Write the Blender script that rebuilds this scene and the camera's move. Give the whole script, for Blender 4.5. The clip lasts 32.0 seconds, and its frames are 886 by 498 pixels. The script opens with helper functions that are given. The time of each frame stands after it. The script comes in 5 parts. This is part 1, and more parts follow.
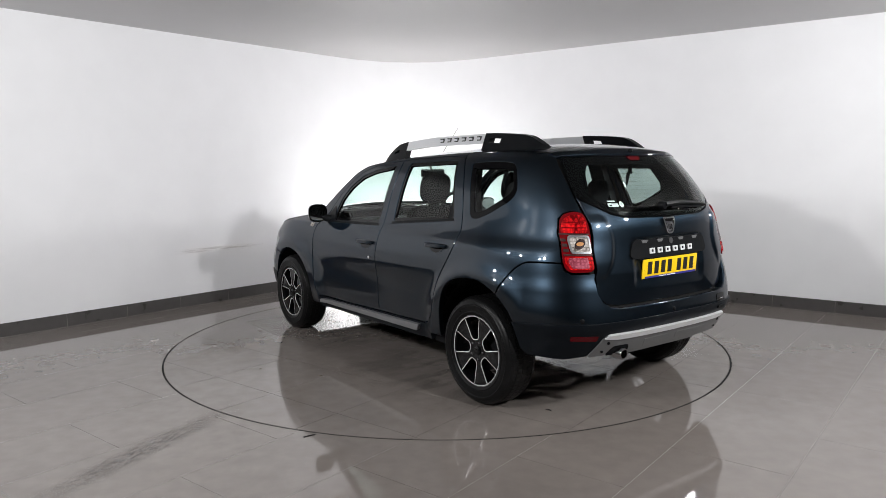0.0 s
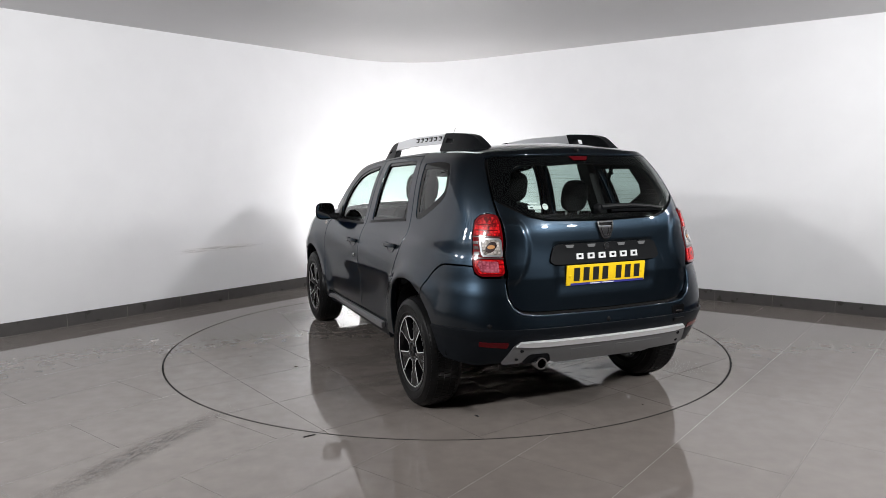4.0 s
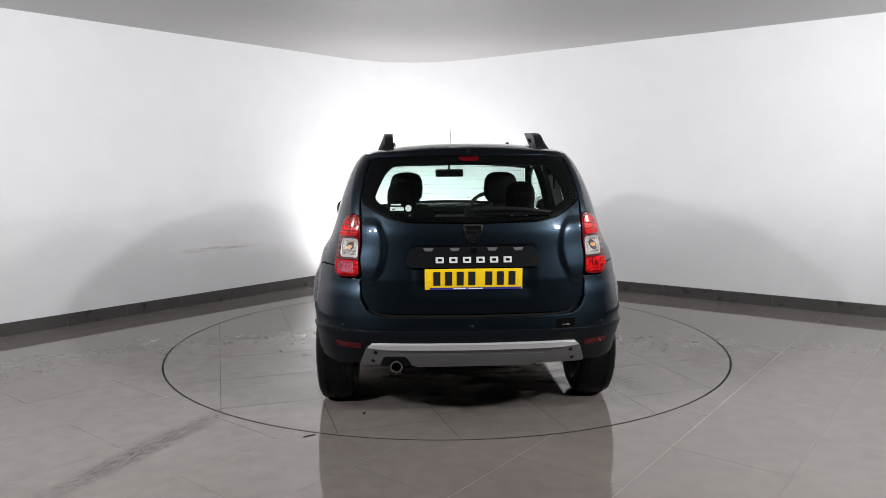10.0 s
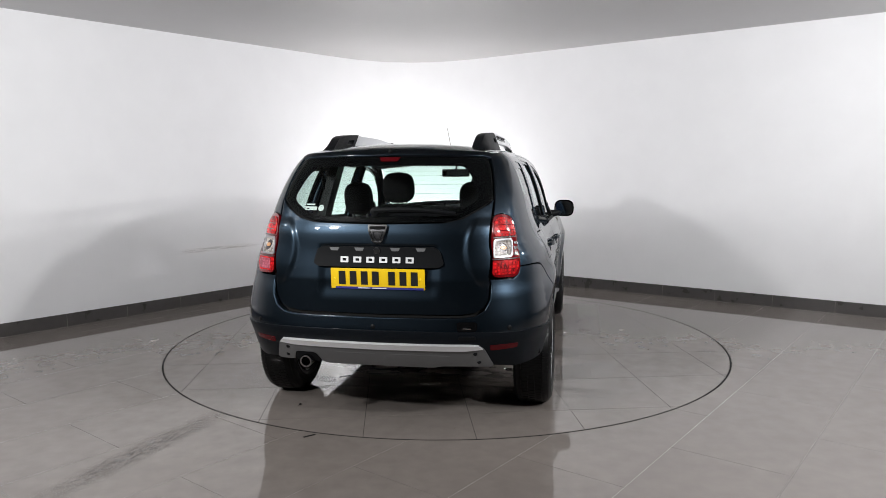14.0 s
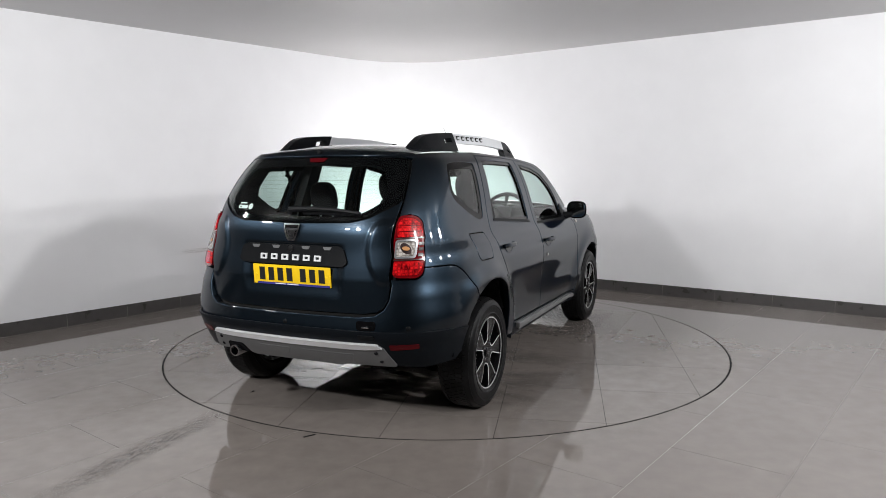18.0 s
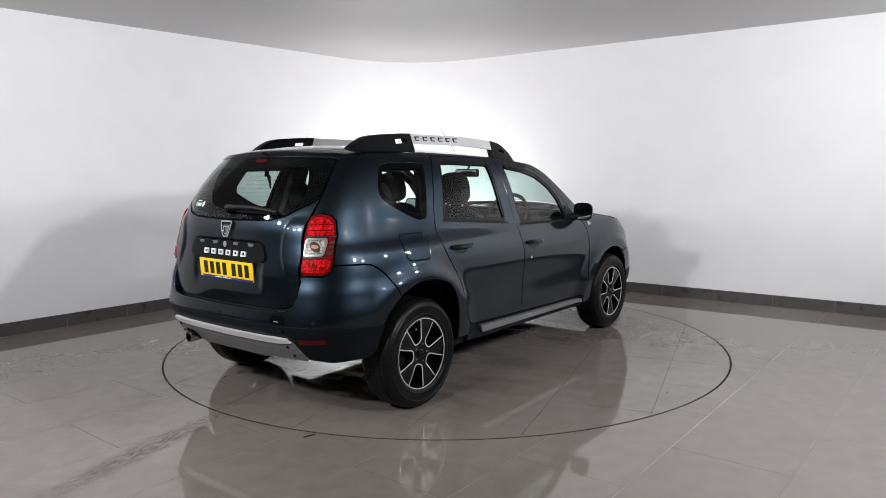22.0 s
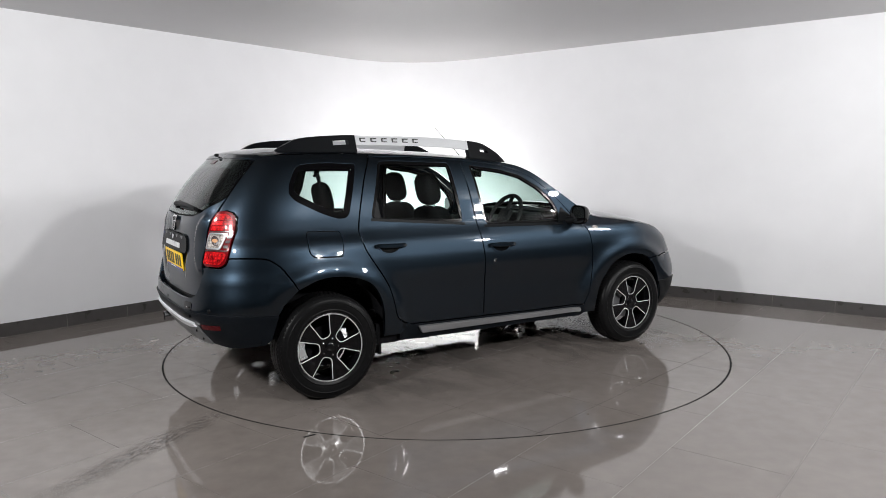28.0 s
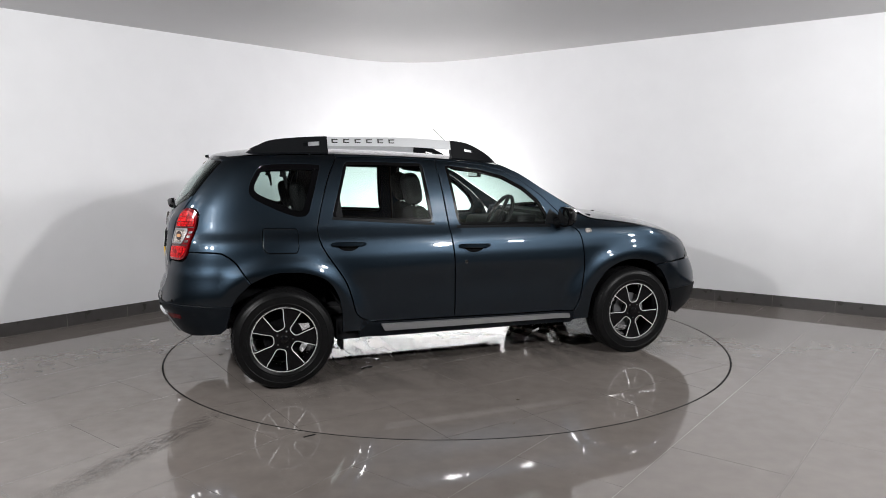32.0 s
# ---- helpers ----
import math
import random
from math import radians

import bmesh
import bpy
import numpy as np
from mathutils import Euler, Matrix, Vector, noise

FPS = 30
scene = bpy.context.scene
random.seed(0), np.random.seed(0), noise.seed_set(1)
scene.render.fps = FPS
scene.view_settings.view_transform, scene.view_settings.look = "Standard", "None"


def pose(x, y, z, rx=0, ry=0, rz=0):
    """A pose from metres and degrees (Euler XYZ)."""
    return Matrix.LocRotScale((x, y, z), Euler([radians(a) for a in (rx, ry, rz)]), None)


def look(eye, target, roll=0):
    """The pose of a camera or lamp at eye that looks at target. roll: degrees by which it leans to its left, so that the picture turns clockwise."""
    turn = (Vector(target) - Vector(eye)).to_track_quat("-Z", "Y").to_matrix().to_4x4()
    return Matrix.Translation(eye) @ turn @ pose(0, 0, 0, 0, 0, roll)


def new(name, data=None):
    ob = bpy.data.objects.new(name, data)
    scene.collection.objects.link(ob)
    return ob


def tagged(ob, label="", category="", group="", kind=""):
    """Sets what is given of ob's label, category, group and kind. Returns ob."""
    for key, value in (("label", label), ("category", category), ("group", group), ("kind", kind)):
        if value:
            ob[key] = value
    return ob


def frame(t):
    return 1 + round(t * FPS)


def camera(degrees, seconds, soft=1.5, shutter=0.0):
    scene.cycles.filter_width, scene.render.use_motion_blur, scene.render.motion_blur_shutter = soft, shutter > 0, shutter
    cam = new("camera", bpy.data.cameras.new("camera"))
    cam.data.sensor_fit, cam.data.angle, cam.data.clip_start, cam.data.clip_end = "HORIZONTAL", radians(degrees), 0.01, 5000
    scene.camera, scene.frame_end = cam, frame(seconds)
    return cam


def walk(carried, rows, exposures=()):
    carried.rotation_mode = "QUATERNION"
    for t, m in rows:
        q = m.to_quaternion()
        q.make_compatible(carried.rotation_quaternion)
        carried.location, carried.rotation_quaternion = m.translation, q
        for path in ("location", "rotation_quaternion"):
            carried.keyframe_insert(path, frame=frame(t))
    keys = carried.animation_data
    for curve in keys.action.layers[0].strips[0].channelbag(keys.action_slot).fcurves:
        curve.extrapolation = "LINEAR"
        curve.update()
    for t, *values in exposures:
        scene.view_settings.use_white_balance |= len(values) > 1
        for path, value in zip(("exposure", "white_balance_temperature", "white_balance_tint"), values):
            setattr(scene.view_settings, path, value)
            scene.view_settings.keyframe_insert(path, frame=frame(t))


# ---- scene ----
# The camera stands still; the car and the floor disc under it turn.
cam = camera(64.12, 32.0, soft=0.45)
EYE = (0.0, -5.9193, 1.4606)
VIEW = look(EYE, (EYE[0] + math.sin(-0.0036) * math.cos(0.1156), EYE[1] + math.cos(-0.0036) * math.cos(0.1156), EYE[2] - math.sin(0.1156)), -0.441)
walk(cam, [(0, VIEW), (32, VIEW)])

# ---- light ----
world = bpy.data.worlds.new("world")
scene.world = world
world.use_nodes = True
world.node_tree.nodes["Background"].inputs[0].default_value = (1, 1, 1, 1)
world.node_tree.nodes["Background"].inputs[1].default_value = 0.02
scene.view_settings.exposure = 0.08


def area_lamp(name, at, target, power, size, size_y=None, color=(1, 1, 1), spread=180):
    d = bpy.data.lights.new(name, "AREA")
    d.energy, d.size, d.color, d.spread = power, size, color, radians(spread)
    if size_y:
        d.shape, d.size_y = "RECTANGLE", size_y
    ob = new(name, d)
    ob.matrix_world = look(at, target)
    return ob


CEIL = 2.84
# rows of small round lamps below the ceiling at both sides, two behind the camera
for at, to, power, wide in (((3.7, -4.0, 2.62), (-1.0, 0.8, 1.2), 28, 0.20), ((4.3, -2.4, 2.62), (-1.0, 0.8, 1.2), 28, 0.20), ((4.8, -1.0, 2.62), (-1.0, 0.8, 1.2), 28, 0.20),
                            ((-3.1, -4.4, 2.62), (1.6, 0.9, 1.1), 20, 0.20), ((-3.8, -2.9, 2.62), (1.6, 0.9, 1.1), 20, 0.20), ((-4.0, -2.0, 2.62), (1.6, 0.9, 1.1), 20, 0.20),
                            ((2.8, -4.5, 2.70), (0.4, 1.0, 0.9), 86, 0.24), ((-2.6, -4.7, 2.70), (-0.4, 1.0, 0.9), 80, 0.24)):
    area_lamp("softbox_lamp", at, to, power, wide, spread=155).data.shape = "DISK"

# ---- materials ----
def material(name, base=(0.5, 0.5, 0.5), rough=0.5, metal=0.0, coat=0.0, spec=0.5, grain=0.0, scale=40.0, bump=0.0, rvar=0.0, second=None, big=1.5, mixamt=0.5):
    """A principled material: two scales of noise in colour, roughness and relief."""
    m = bpy.data.materials.new(name)
    m.use_nodes = True
    nt = m.node_tree
    n, l = nt.nodes, nt.links
    b = n["Principled BSDF"]
    b.inputs["Base Color"].default_value = (*base, 1)
    b.inputs["Roughness"].default_value = rough
    b.inputs["Metallic"].default_value = metal
    b.inputs["Coat Weight"].default_value = coat
    b.inputs["Coat Roughness"].default_value = 0.03
    b.inputs["Specular IOR Level"].default_value = spec
    co = n.new("ShaderNodeTexCoord")
    fine = n.new("ShaderNodeTexNoise")
    fine.inputs["Scale"].default_value = scale
    fine.inputs["Detail"].default_value = 5
    l.new(co.outputs["Object"], fine.inputs["Vector"])
    if grain or second:
        large = n.new("ShaderNodeTexNoise")
        large.inputs["Scale"].default_value = big
        large.inputs["Detail"].default_value = 4
        l.new(co.outputs["Object"], large.inputs["Vector"])
        add = n.new("ShaderNodeMath")
        add.operation = "MULTIPLY_ADD"
        add.inputs[1].default_value = 0.5
        l.new(fine.outputs["Fac"], add.inputs[0])
        half = n.new("ShaderNodeMath")
        half.operation = "MULTIPLY"
        half.inputs[1].default_value = 0.5
        l.new(large.outputs["Fac"], half.inputs[0])
        l.new(half.outputs[0], add.inputs[2])
        ramp = n.new("ShaderNodeMapRange")
        ramp.inputs["From Min"].default_value, ramp.inputs["From Max"].default_value = 0.35, 0.65
        l.new(add.outputs[0], ramp.inputs["Value"])
        mix = n.new("ShaderNodeMix")
        mix.data_type = "RGBA"
        lo = tuple(c * (1 - grain) for c in base)
        hi = second or tuple(min(1, c * (1 + grain)) for c in base)
        mix.inputs[6].default_value, mix.inputs[7].default_value = (*lo, 1), (*hi, 1)
        l.new(ramp.outputs[0], mix.inputs[0])
        l.new(mix.outputs[2], b.inputs["Base Color"])
        if rvar:
            rr = n.new("ShaderNodeMapRange")
            rr.inputs["From Min"].default_value, rr.inputs["From Max"].default_value = 0.3, 0.7
            rr.inputs["To Min"].default_value, rr.inputs["To Max"].default_value = max(0, rough - rvar), rough + rvar
            l.new(add.outputs[0], rr.inputs["Value"])
            l.new(rr.outputs[0], b.inputs["Roughness"])
    if bump:
        bm_ = n.new("ShaderNodeBump")
        bm_.inputs["Strength"].default_value = bump
        bm_.inputs["Distance"].default_value = 0.002
        l.new(fine.outputs["Fac"], bm_.inputs["Height"])
        l.new(bm_.outputs[0], b.inputs["Normal"])
    return m


def glass_material(name, tint, rough=0.0, gloss=1.0):
    """Thin pane: tinted see-through with a mirror reflection that grows at grazing angles."""
    m = bpy.data.materials.new(name)
    m.use_nodes = True
    n, l = m.node_tree.nodes, m.node_tree.links
    n.remove(n["Principled BSDF"])
    tr = n.new("ShaderNodeBsdfTransparent")
    tr.inputs[0].default_value = (*tint, 1)
    gl = n.new("ShaderNodeBsdfGlossy")
    gl.inputs["Roughness"].default_value = rough
    gl.inputs[0].default_value = (gloss, gloss, gloss, 1)
    lw = n.new("ShaderNodeLayerWeight")
    lw.inputs[0].default_value = 0.5
    pw = n.new("ShaderNodeMath")
    pw.operation = "POWER"
    pw.inputs[1].default_value = 5.0
    l.new(lw.outputs["Facing"], pw.inputs[0])
    fr = n.new("ShaderNodeMath")
    fr.operation = "MULTIPLY_ADD"
    fr.inputs[1].default_value, fr.inputs[2].default_value = 0.92, 0.030
    l.new(pw.outputs[0], fr.inputs[0])
    mx = n.new("ShaderNodeMixShader")
    l.new(fr.outputs[0], mx.inputs[0])
    l.new(tr.outputs[0], mx.inputs[1])
    l.new(gl.outputs[0], mx.inputs[2])
    l.new(mx.outputs[0], n["Material Output"].inputs[0])
    return m


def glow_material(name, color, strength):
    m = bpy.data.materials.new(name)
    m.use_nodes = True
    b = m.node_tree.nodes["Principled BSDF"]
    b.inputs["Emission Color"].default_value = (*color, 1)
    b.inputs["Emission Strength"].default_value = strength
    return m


def stain_material(name, color, scale, low, high, stretch=(1, 1, 1), rough=0.4):
    """A worn film over a surface: noise decides where it still sticks."""
    m = bpy.data.materials.new(name)
    m.use_nodes = True
    n, l = m.node_tree.nodes, m.node_tree.links
    b = n["Principled BSDF"]
    b.inputs["Base Color"].default_value = (*color, 1)
    b.inputs["Roughness"].default_value = rough
    co = n.new("ShaderNodeTexCoord")
    mp = n.new("ShaderNodeMapping")
    mp.inputs["Scale"].default_value = stretch
    l.new(co.outputs["Generated"], mp.inputs[0])
    no = n.new("ShaderNodeTexNoise")
    no.inputs["Scale"].default_value = scale
    no.inputs["Detail"].default_value = 6
    l.new(mp.outputs[0], no.inputs["Vector"])
    # fade towards the border
    gr = n.new("ShaderNodeSeparateXYZ")
    l.new(co.outputs["Generated"], gr.inputs[0])
    fade = None
    for axis in (0, 1):
        a = n.new("ShaderNodeMath")
        a.operation = "PINGPONG"
        a.inputs[1].default_value = 0.5
        l.new(gr.outputs[axis], a.inputs[0])
        s = n.new("ShaderNodeMapRange")
        s.inputs["From Max"].default_value = 0.35
        l.new(a.outputs[0], s.inputs["Value"])
        if fade:
            p = n.new("ShaderNodeMath")
            p.operation = "MULTIPLY"
            l.new(fade, p.inputs[0])
            l.new(s.outputs[0], p.inputs[1])
            fade = p.outputs[0]
        else:
            fade = s.outputs[0]
    rg = n.new("ShaderNodeMapRange")
    rg.inputs["From Min"].default_value, rg.inputs["From Max"].default_value = low, high
    l.new(no.outputs["Fac"], rg.inputs["Value"])
    p = n.new("ShaderNodeMath")
    p.operation = "MULTIPLY"
    l.new(fade, p.inputs[0])
    l.new(rg.outputs[0], p.inputs[1])
    tr = n.new("ShaderNodeBsdfTransparent")
    mx = n.new("ShaderNodeMixShader")
    l.new(p.outputs[0], mx.inputs[0])
    l.new(tr.outputs[0], mx.inputs[1])
    l.new(b.outputs[0], mx.inputs[2])
    l.new(mx.outputs[0], n["Material Output"].inputs[0])
    return m


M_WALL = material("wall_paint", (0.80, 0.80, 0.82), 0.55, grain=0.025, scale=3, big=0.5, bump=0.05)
M_BACK = material("unseen_wall_dark", (0.10, 0.10, 0.105), 0.7, grain=0.05, scale=3, big=0.5)
M_CEILDARK = material("unseen_ceiling_dark", (0.20, 0.20, 0.20), 0.7, grain=0.05, scale=3, big=0.5)
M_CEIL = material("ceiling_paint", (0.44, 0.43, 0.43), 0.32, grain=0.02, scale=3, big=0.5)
M_TILE = material("polished_tile", (0.172, 0.151, 0.139), 0.05, grain=0.12, scale=9, big=0.9)
M_DISC = material("turntable_tile", (0.172, 0.151, 0.139), 0.05, grain=0.12, scale=9, big=0.9)
M_GROUT = material("grout", (0.165, 0.150, 0.142), 0.35, second=(0.42, 0.40, 0.38), grain=0.15, scale=5, big=0.45)
for m in (M_TILE, M_DISC):
    m.node_tree.nodes["Principled BSDF"].inputs["IOR"].default_value = 1.66
M_PALEGROUT = material("pale_grout", (0.155, 0.14, 0.13), 0.4, second=(0.36, 0.34, 0.32), grain=0.1, scale=7, big=0.6)
M_GAP = material("dark_gap", (0.008, 0.008, 0.008), 0.7, spec=0.1)
M_SKIRT = material("skirting_tile", (0.080, 0.075, 0.073), 0.3, grain=0.12, scale=12, rvar=0.05)
M_PAINT = material("blue_grey_metallic_paint", (0.0168, 0.0260, 0.0368), 0.37, metal=1.0, coat=1.0, grain=0.05, scale=900, big=300)
M_PAINT.node_tree.nodes["Principled BSDF"].inputs["Specular Tint"].default_value = (0.32, 0.36, 0.40, 1)
M_PLASTIC = material("black_plastic", (0.005, 0.0055, 0.0064), 0.42, spec=0.1, grain=0.1, scale=300, bump=0.15)
M_GLOSSBLACK = material("gloss_black", (0.003, 0.003, 0.0034), 0.12, spec=0.2, coat=0.1)
M_LOWER = material("dark_lower_paint", (0.0045, 0.0058, 0.0078), 0.36, spec=0.08, grain=0.08, scale=200, bump=0.05)
M_RUBBER = material("tyre_rubber", (0.0055, 0.0055, 0.0058), 0.36, spec=0.11, grain=0.25, scale=60, bump=0.3, rvar=0.1)
M_SATIN = material("satin_silver", (0.55, 0.55, 0.56), 0.38, metal=0.7, grain=0.04, scale=120)
M_STEP = material("step_grey", (0.26, 0.26, 0.27), 0.35, metal=0.6, grain=0.05, scale=120)
M_SKID = material("skid_grey", (0.135, 0.137, 0.140), 0.42, metal=0.35, grain=0.06, scale=120, bump=0.05)
M_RAIL = material("rail_silver", (0.76, 0.77, 0.79), 0.3, metal=0.6, grain=0.03, scale=120)
M_DARKCHROME = material("dark_chrome", (0.38, 0.38, 0.40), 0.15, metal=1.0)
M_CHROME = material("chrome", (0.82, 0.82, 0.83), 0.09, metal=1.0)
M_CUT = material("cut_alloy", (0.85, 0.85, 0.86), 0.3, metal=0.6)
M_WHEEL = material("wheel_black", (0.003, 0.003, 0.0035), 0.2, spec=0.25, coat=0.2)
M_DARK = material("underbody_dark", (0.010, 0.010, 0.011), 0.9, spec=0.0, grain=0.3, scale=20, bump=0.3)
M_CLOTH = material("seat_cloth", (0.014, 0.014, 0.015), 0.9, spec=0.15, grain=0.25, scale=250, bump=0.3)
M_TRIM = material("cabin_trim", (0.018, 0.018, 0.019), 0.6, spec=0.2, grain=0.15, scale=150, bump=0.15)
M_LINER = material("headliner", (0.30, 0.30, 0.30), 0.9, grain=0.05, scale=200)


def lens_material(name, dark, light, scale):
    """A moulded lens: small optic cells, their glints painted in as lighter middles."""
    m = material(name, dark, 0.25, coat=0.35, spec=0.12)
    n, l = m.node_tree.nodes, m.node_tree.links
    co = n.new("ShaderNodeTexCoord")
    vo = n.new("ShaderNodeTexVoronoi")
    vo.inputs["Scale"].default_value = scale
    vo.distance, vo.inputs["Randomness"].default_value = "CHEBYCHEV", 0.35
    l.new(co.outputs["Object"], vo.inputs["Vector"])
    no = n.new("ShaderNodeTexNoise")
    no.inputs["Scale"].default_value = scale * 0.35
    l.new(co.outputs["Object"], no.inputs["Vector"])
    sub = n.new("ShaderNodeMath")
    sub.operation = "SUBTRACT"
    l.new(no.outputs["Fac"], sub.inputs[0])
    l.new(vo.outputs["Distance"], sub.inputs[1])
    rg = n.new("ShaderNodeMapRange")
    rg.inputs["From Min"].default_value, rg.inputs["From Max"].default_value = -0.15, 0.45
    l.new(sub.outputs[0], rg.inputs["Value"])
    mix = n.new("ShaderNodeMix")
    mix.data_type = "RGBA"
    mix.inputs[6].default_value, mix.inputs[7].default_value = (*dark, 1), (*light, 1)
    l.new(rg.outputs[0], mix.inputs[0])
    l.new(mix.outputs[2], n["Principled BSDF"].inputs["Base Color"])
    bp = n.new("ShaderNodeBump")
    bp.inputs["Strength"].default_value = 0.03
    bp.inputs["Distance"].default_value = 0.003
    l.new(vo.outputs["Distance"], bp.inputs["Height"])
    l.new(bp.outputs[0], n["Principled BSDF"].inputs["Normal"])
    return m


M_HOUSING = material("lamp_housing", (0.13, 0.0016, 0.0036), 0.08, coat=1.0)
M_RED = lens_material("red_lens", (0.085, 0.0010, 0.0022), (0.72, 0.009, 0.012), 55)
M_PINK = lens_material("reverse_lens", (0.16, 0.02, 0.035), (0.42, 0.11, 0.15), 65)
M_CLEAR = lens_material("clear_lens", (0.09, 0.078, 0.068), (0.54, 0.50, 0.47), 60)
M_SURROUND = material("lamp_surround", (0.025, 0.014, 0.014), 0.25, coat=0.3, second=(0.07, 0.045, 0.045), grain=0.4, scale=30, big=10)
M_BRIGHT = material("bright_letter", (0.72, 0.73, 0.74), 0.35, metal=0.25)
M_AMBER = material("amber_bulb", (0.46, 0.23, 0.10), 0.2, coat=0.5)
M_REFLECT = material("red_reflector", (0.060, 0.0018, 0.0035), 0.2, coat=0.15, spec=0.15)
M_YELLOW = material("plate_yellow", (0.80, 0.52, 0.008), 0.35, grain=0.03, scale=80)
M_INK = material("plate_ink", (0.01, 0.01, 0.01), 0.4)
M_BLUE = material("plate_blue", (0.03, 0.03, 0.22), 0.4)
M_WHITE = material("white_print", (0.75, 0.78, 0.77), 0.5)
M_GLASS = glass_material("tinted_glass", (0.66, 0.76, 0.73))
M_SCREEN = glass_material("windscreen_glass", (0.66, 0.76, 0.73), gloss=0.05)
M_REARGLASS = glass_material("rear_glass", (0.62, 0.72, 0.69))
M_FRIT = material("window_frit", (0.002, 0.002, 0.0024), 0.06, spec=0.12)
M_MIRROR = material("mirror", (0.9, 0.9, 0.9), 0.02, metal=1.0)
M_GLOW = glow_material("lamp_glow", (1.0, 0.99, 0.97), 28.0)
M_MARK = stain_material("tyre_mark", (0.105, 0.094, 0.088), 34, 0.40, 0.80, (1, 0.4, 1))
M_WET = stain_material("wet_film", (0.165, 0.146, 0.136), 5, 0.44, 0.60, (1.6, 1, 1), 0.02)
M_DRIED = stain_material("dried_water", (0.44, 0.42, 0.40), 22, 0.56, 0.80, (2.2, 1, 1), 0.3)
M_WATER = material("water_film", (0.045, 0.042, 0.040), 0.0, spec=0.6)
M_SCUFF = stain_material("rust_scuff", (0.72, 0.50, 0.34), 5, 0.40, 1.15, (1, 1, 3))
M_CRUMB = material("dry_crumb", (0.10, 0.08, 0.06), 0.8, grain=0.4, scale=80)
from mathutils.geometry import delaunay_2d_cdt


# ---- mesh helpers ----
def part(name, bm, mat, parent, label=""):
    me = bpy.data.meshes.new(name)
    bm.to_mesh(me)
    bm.free()
    if mat:
        me.materials.append(mat)
    ob = new(name, me)
    ob.parent = parent
    return tagged(ob, label) if label else ob


def empty(name, label, category, m=None, group="", kind=""):
    ob = new(name)
    ob.empty_display_size = 0.2
    if m:
        ob.matrix_world = m
    return tagged(ob, label, category, group, kind)


def smooth(bm, angle=35):
    """Smooth faces, with hard edges past the angle."""
    bm.normal_update()
    for f in bm.faces:
        f.smooth = True
    for e in bm.edges:
        if len(e.link_faces) == 2 and e.calc_face_angle(0) > radians(angle):
            e.smooth = False
    return bm


def box(bm, x0, x1, y0, y1, z0, z1, bevel=0.0, seg=2, m=None):
    r = bmesh.ops.create_cube(bm, size=1)
    vs = r["verts"]
    t = Matrix.Translation(((x0 + x1) / 2, (y0 + y1) / 2, (z0 + z1) / 2)) @ Matrix.Diagonal((x1 - x0, y1 - y0, z1 - z0, 1))
    bmesh.ops.transform(bm, matrix=(m @ t) if m else t, verts=vs)
    if bevel:
        es = list({e for v in vs for e in v.link_edges})
        bmesh.ops.bevel(bm, geom=es, offset=bevel, segments=seg, affect="EDGES", profile=0.6)
    return bm


def boxed(name, dims, mat, parent, bevel=0.0, label="", m=None, seg=2):
    bm = bmesh.new()
    box(bm, *dims, bevel=bevel, seg=seg, m=m)
    return part(name, smooth(bm), mat, parent, label)


def revolve(bm, profile, seg=64, m=None, closed=False):
    """Turn (radius, y) points round the y axis."""
    rings = []
    for r, y in profile:
        if r < 1e-6:
            v = bm.verts.new((0, y, 0))
            rings.append([v] * seg)
        else:
            rings.append([bm.verts.new((r * math.cos(2 * math.pi * i / seg), y, r * math.sin(2 * math.pi * i / seg))) for i in range(seg)])
    pairs = list(zip(rings, rings[1:])) + ([(rings[-1], rings[0])] if closed else [])
    for a, b in pairs:
        for i in range(seg):
            j = (i + 1) % seg
            vs = []
            for v in (a[i], a[j], b[j], b[i]):
                if v not in vs:
                    vs.append(v)
            if len(vs) > 2:
                bm.faces.new(vs)
    if m:
        bmesh.ops.transform(bm, matrix=m, verts=bm.verts[:])
    return bm


def tube(bm, pts, radius, seg=10, ends=True):
    """A round bar along points."""
    pts = [Vector(p) for p in pts]
    rings = []
    for i, p in enumerate(pts):
        d = (pts[min(i + 1, len(pts) - 1)] - pts[max(i - 1, 0)]).normalized()
        a = d.orthogonal().normalized() if i == 0 else (rings_a - d * d.dot(rings_a)).normalized()
        rings_a = a
        b = d.cross(a)
        r = radius[i] if isinstance(radius, (list, tuple)) else radius
        rings.append([bm.verts.new(p + r * (math.cos(2 * math.pi * k / seg) * a + math.sin(2 * math.pi * k / seg) * b)) for k in range(seg)])
    for a, b in zip(rings, rings[1:]):
        for k in range(seg):
            bm.faces.new((a[k], a[(k + 1) % seg], b[(k + 1) % seg], b[k]))
    if ends:
        bm.faces.new(rings[0][::-1])
        bm.faces.new(rings[-1])
    return bm


def resample(loop, step):
    out = []
    for (ax, ay), (bx, by) in zip(loop, loop[1:] + loop[:1]):
        k = max(1, math.ceil(math.hypot(bx - ax, by - ay) / step))
        out += [(ax + (bx - ax) * i / k, ay + (by - ay) * i / k) for i in range(k)]
    return out


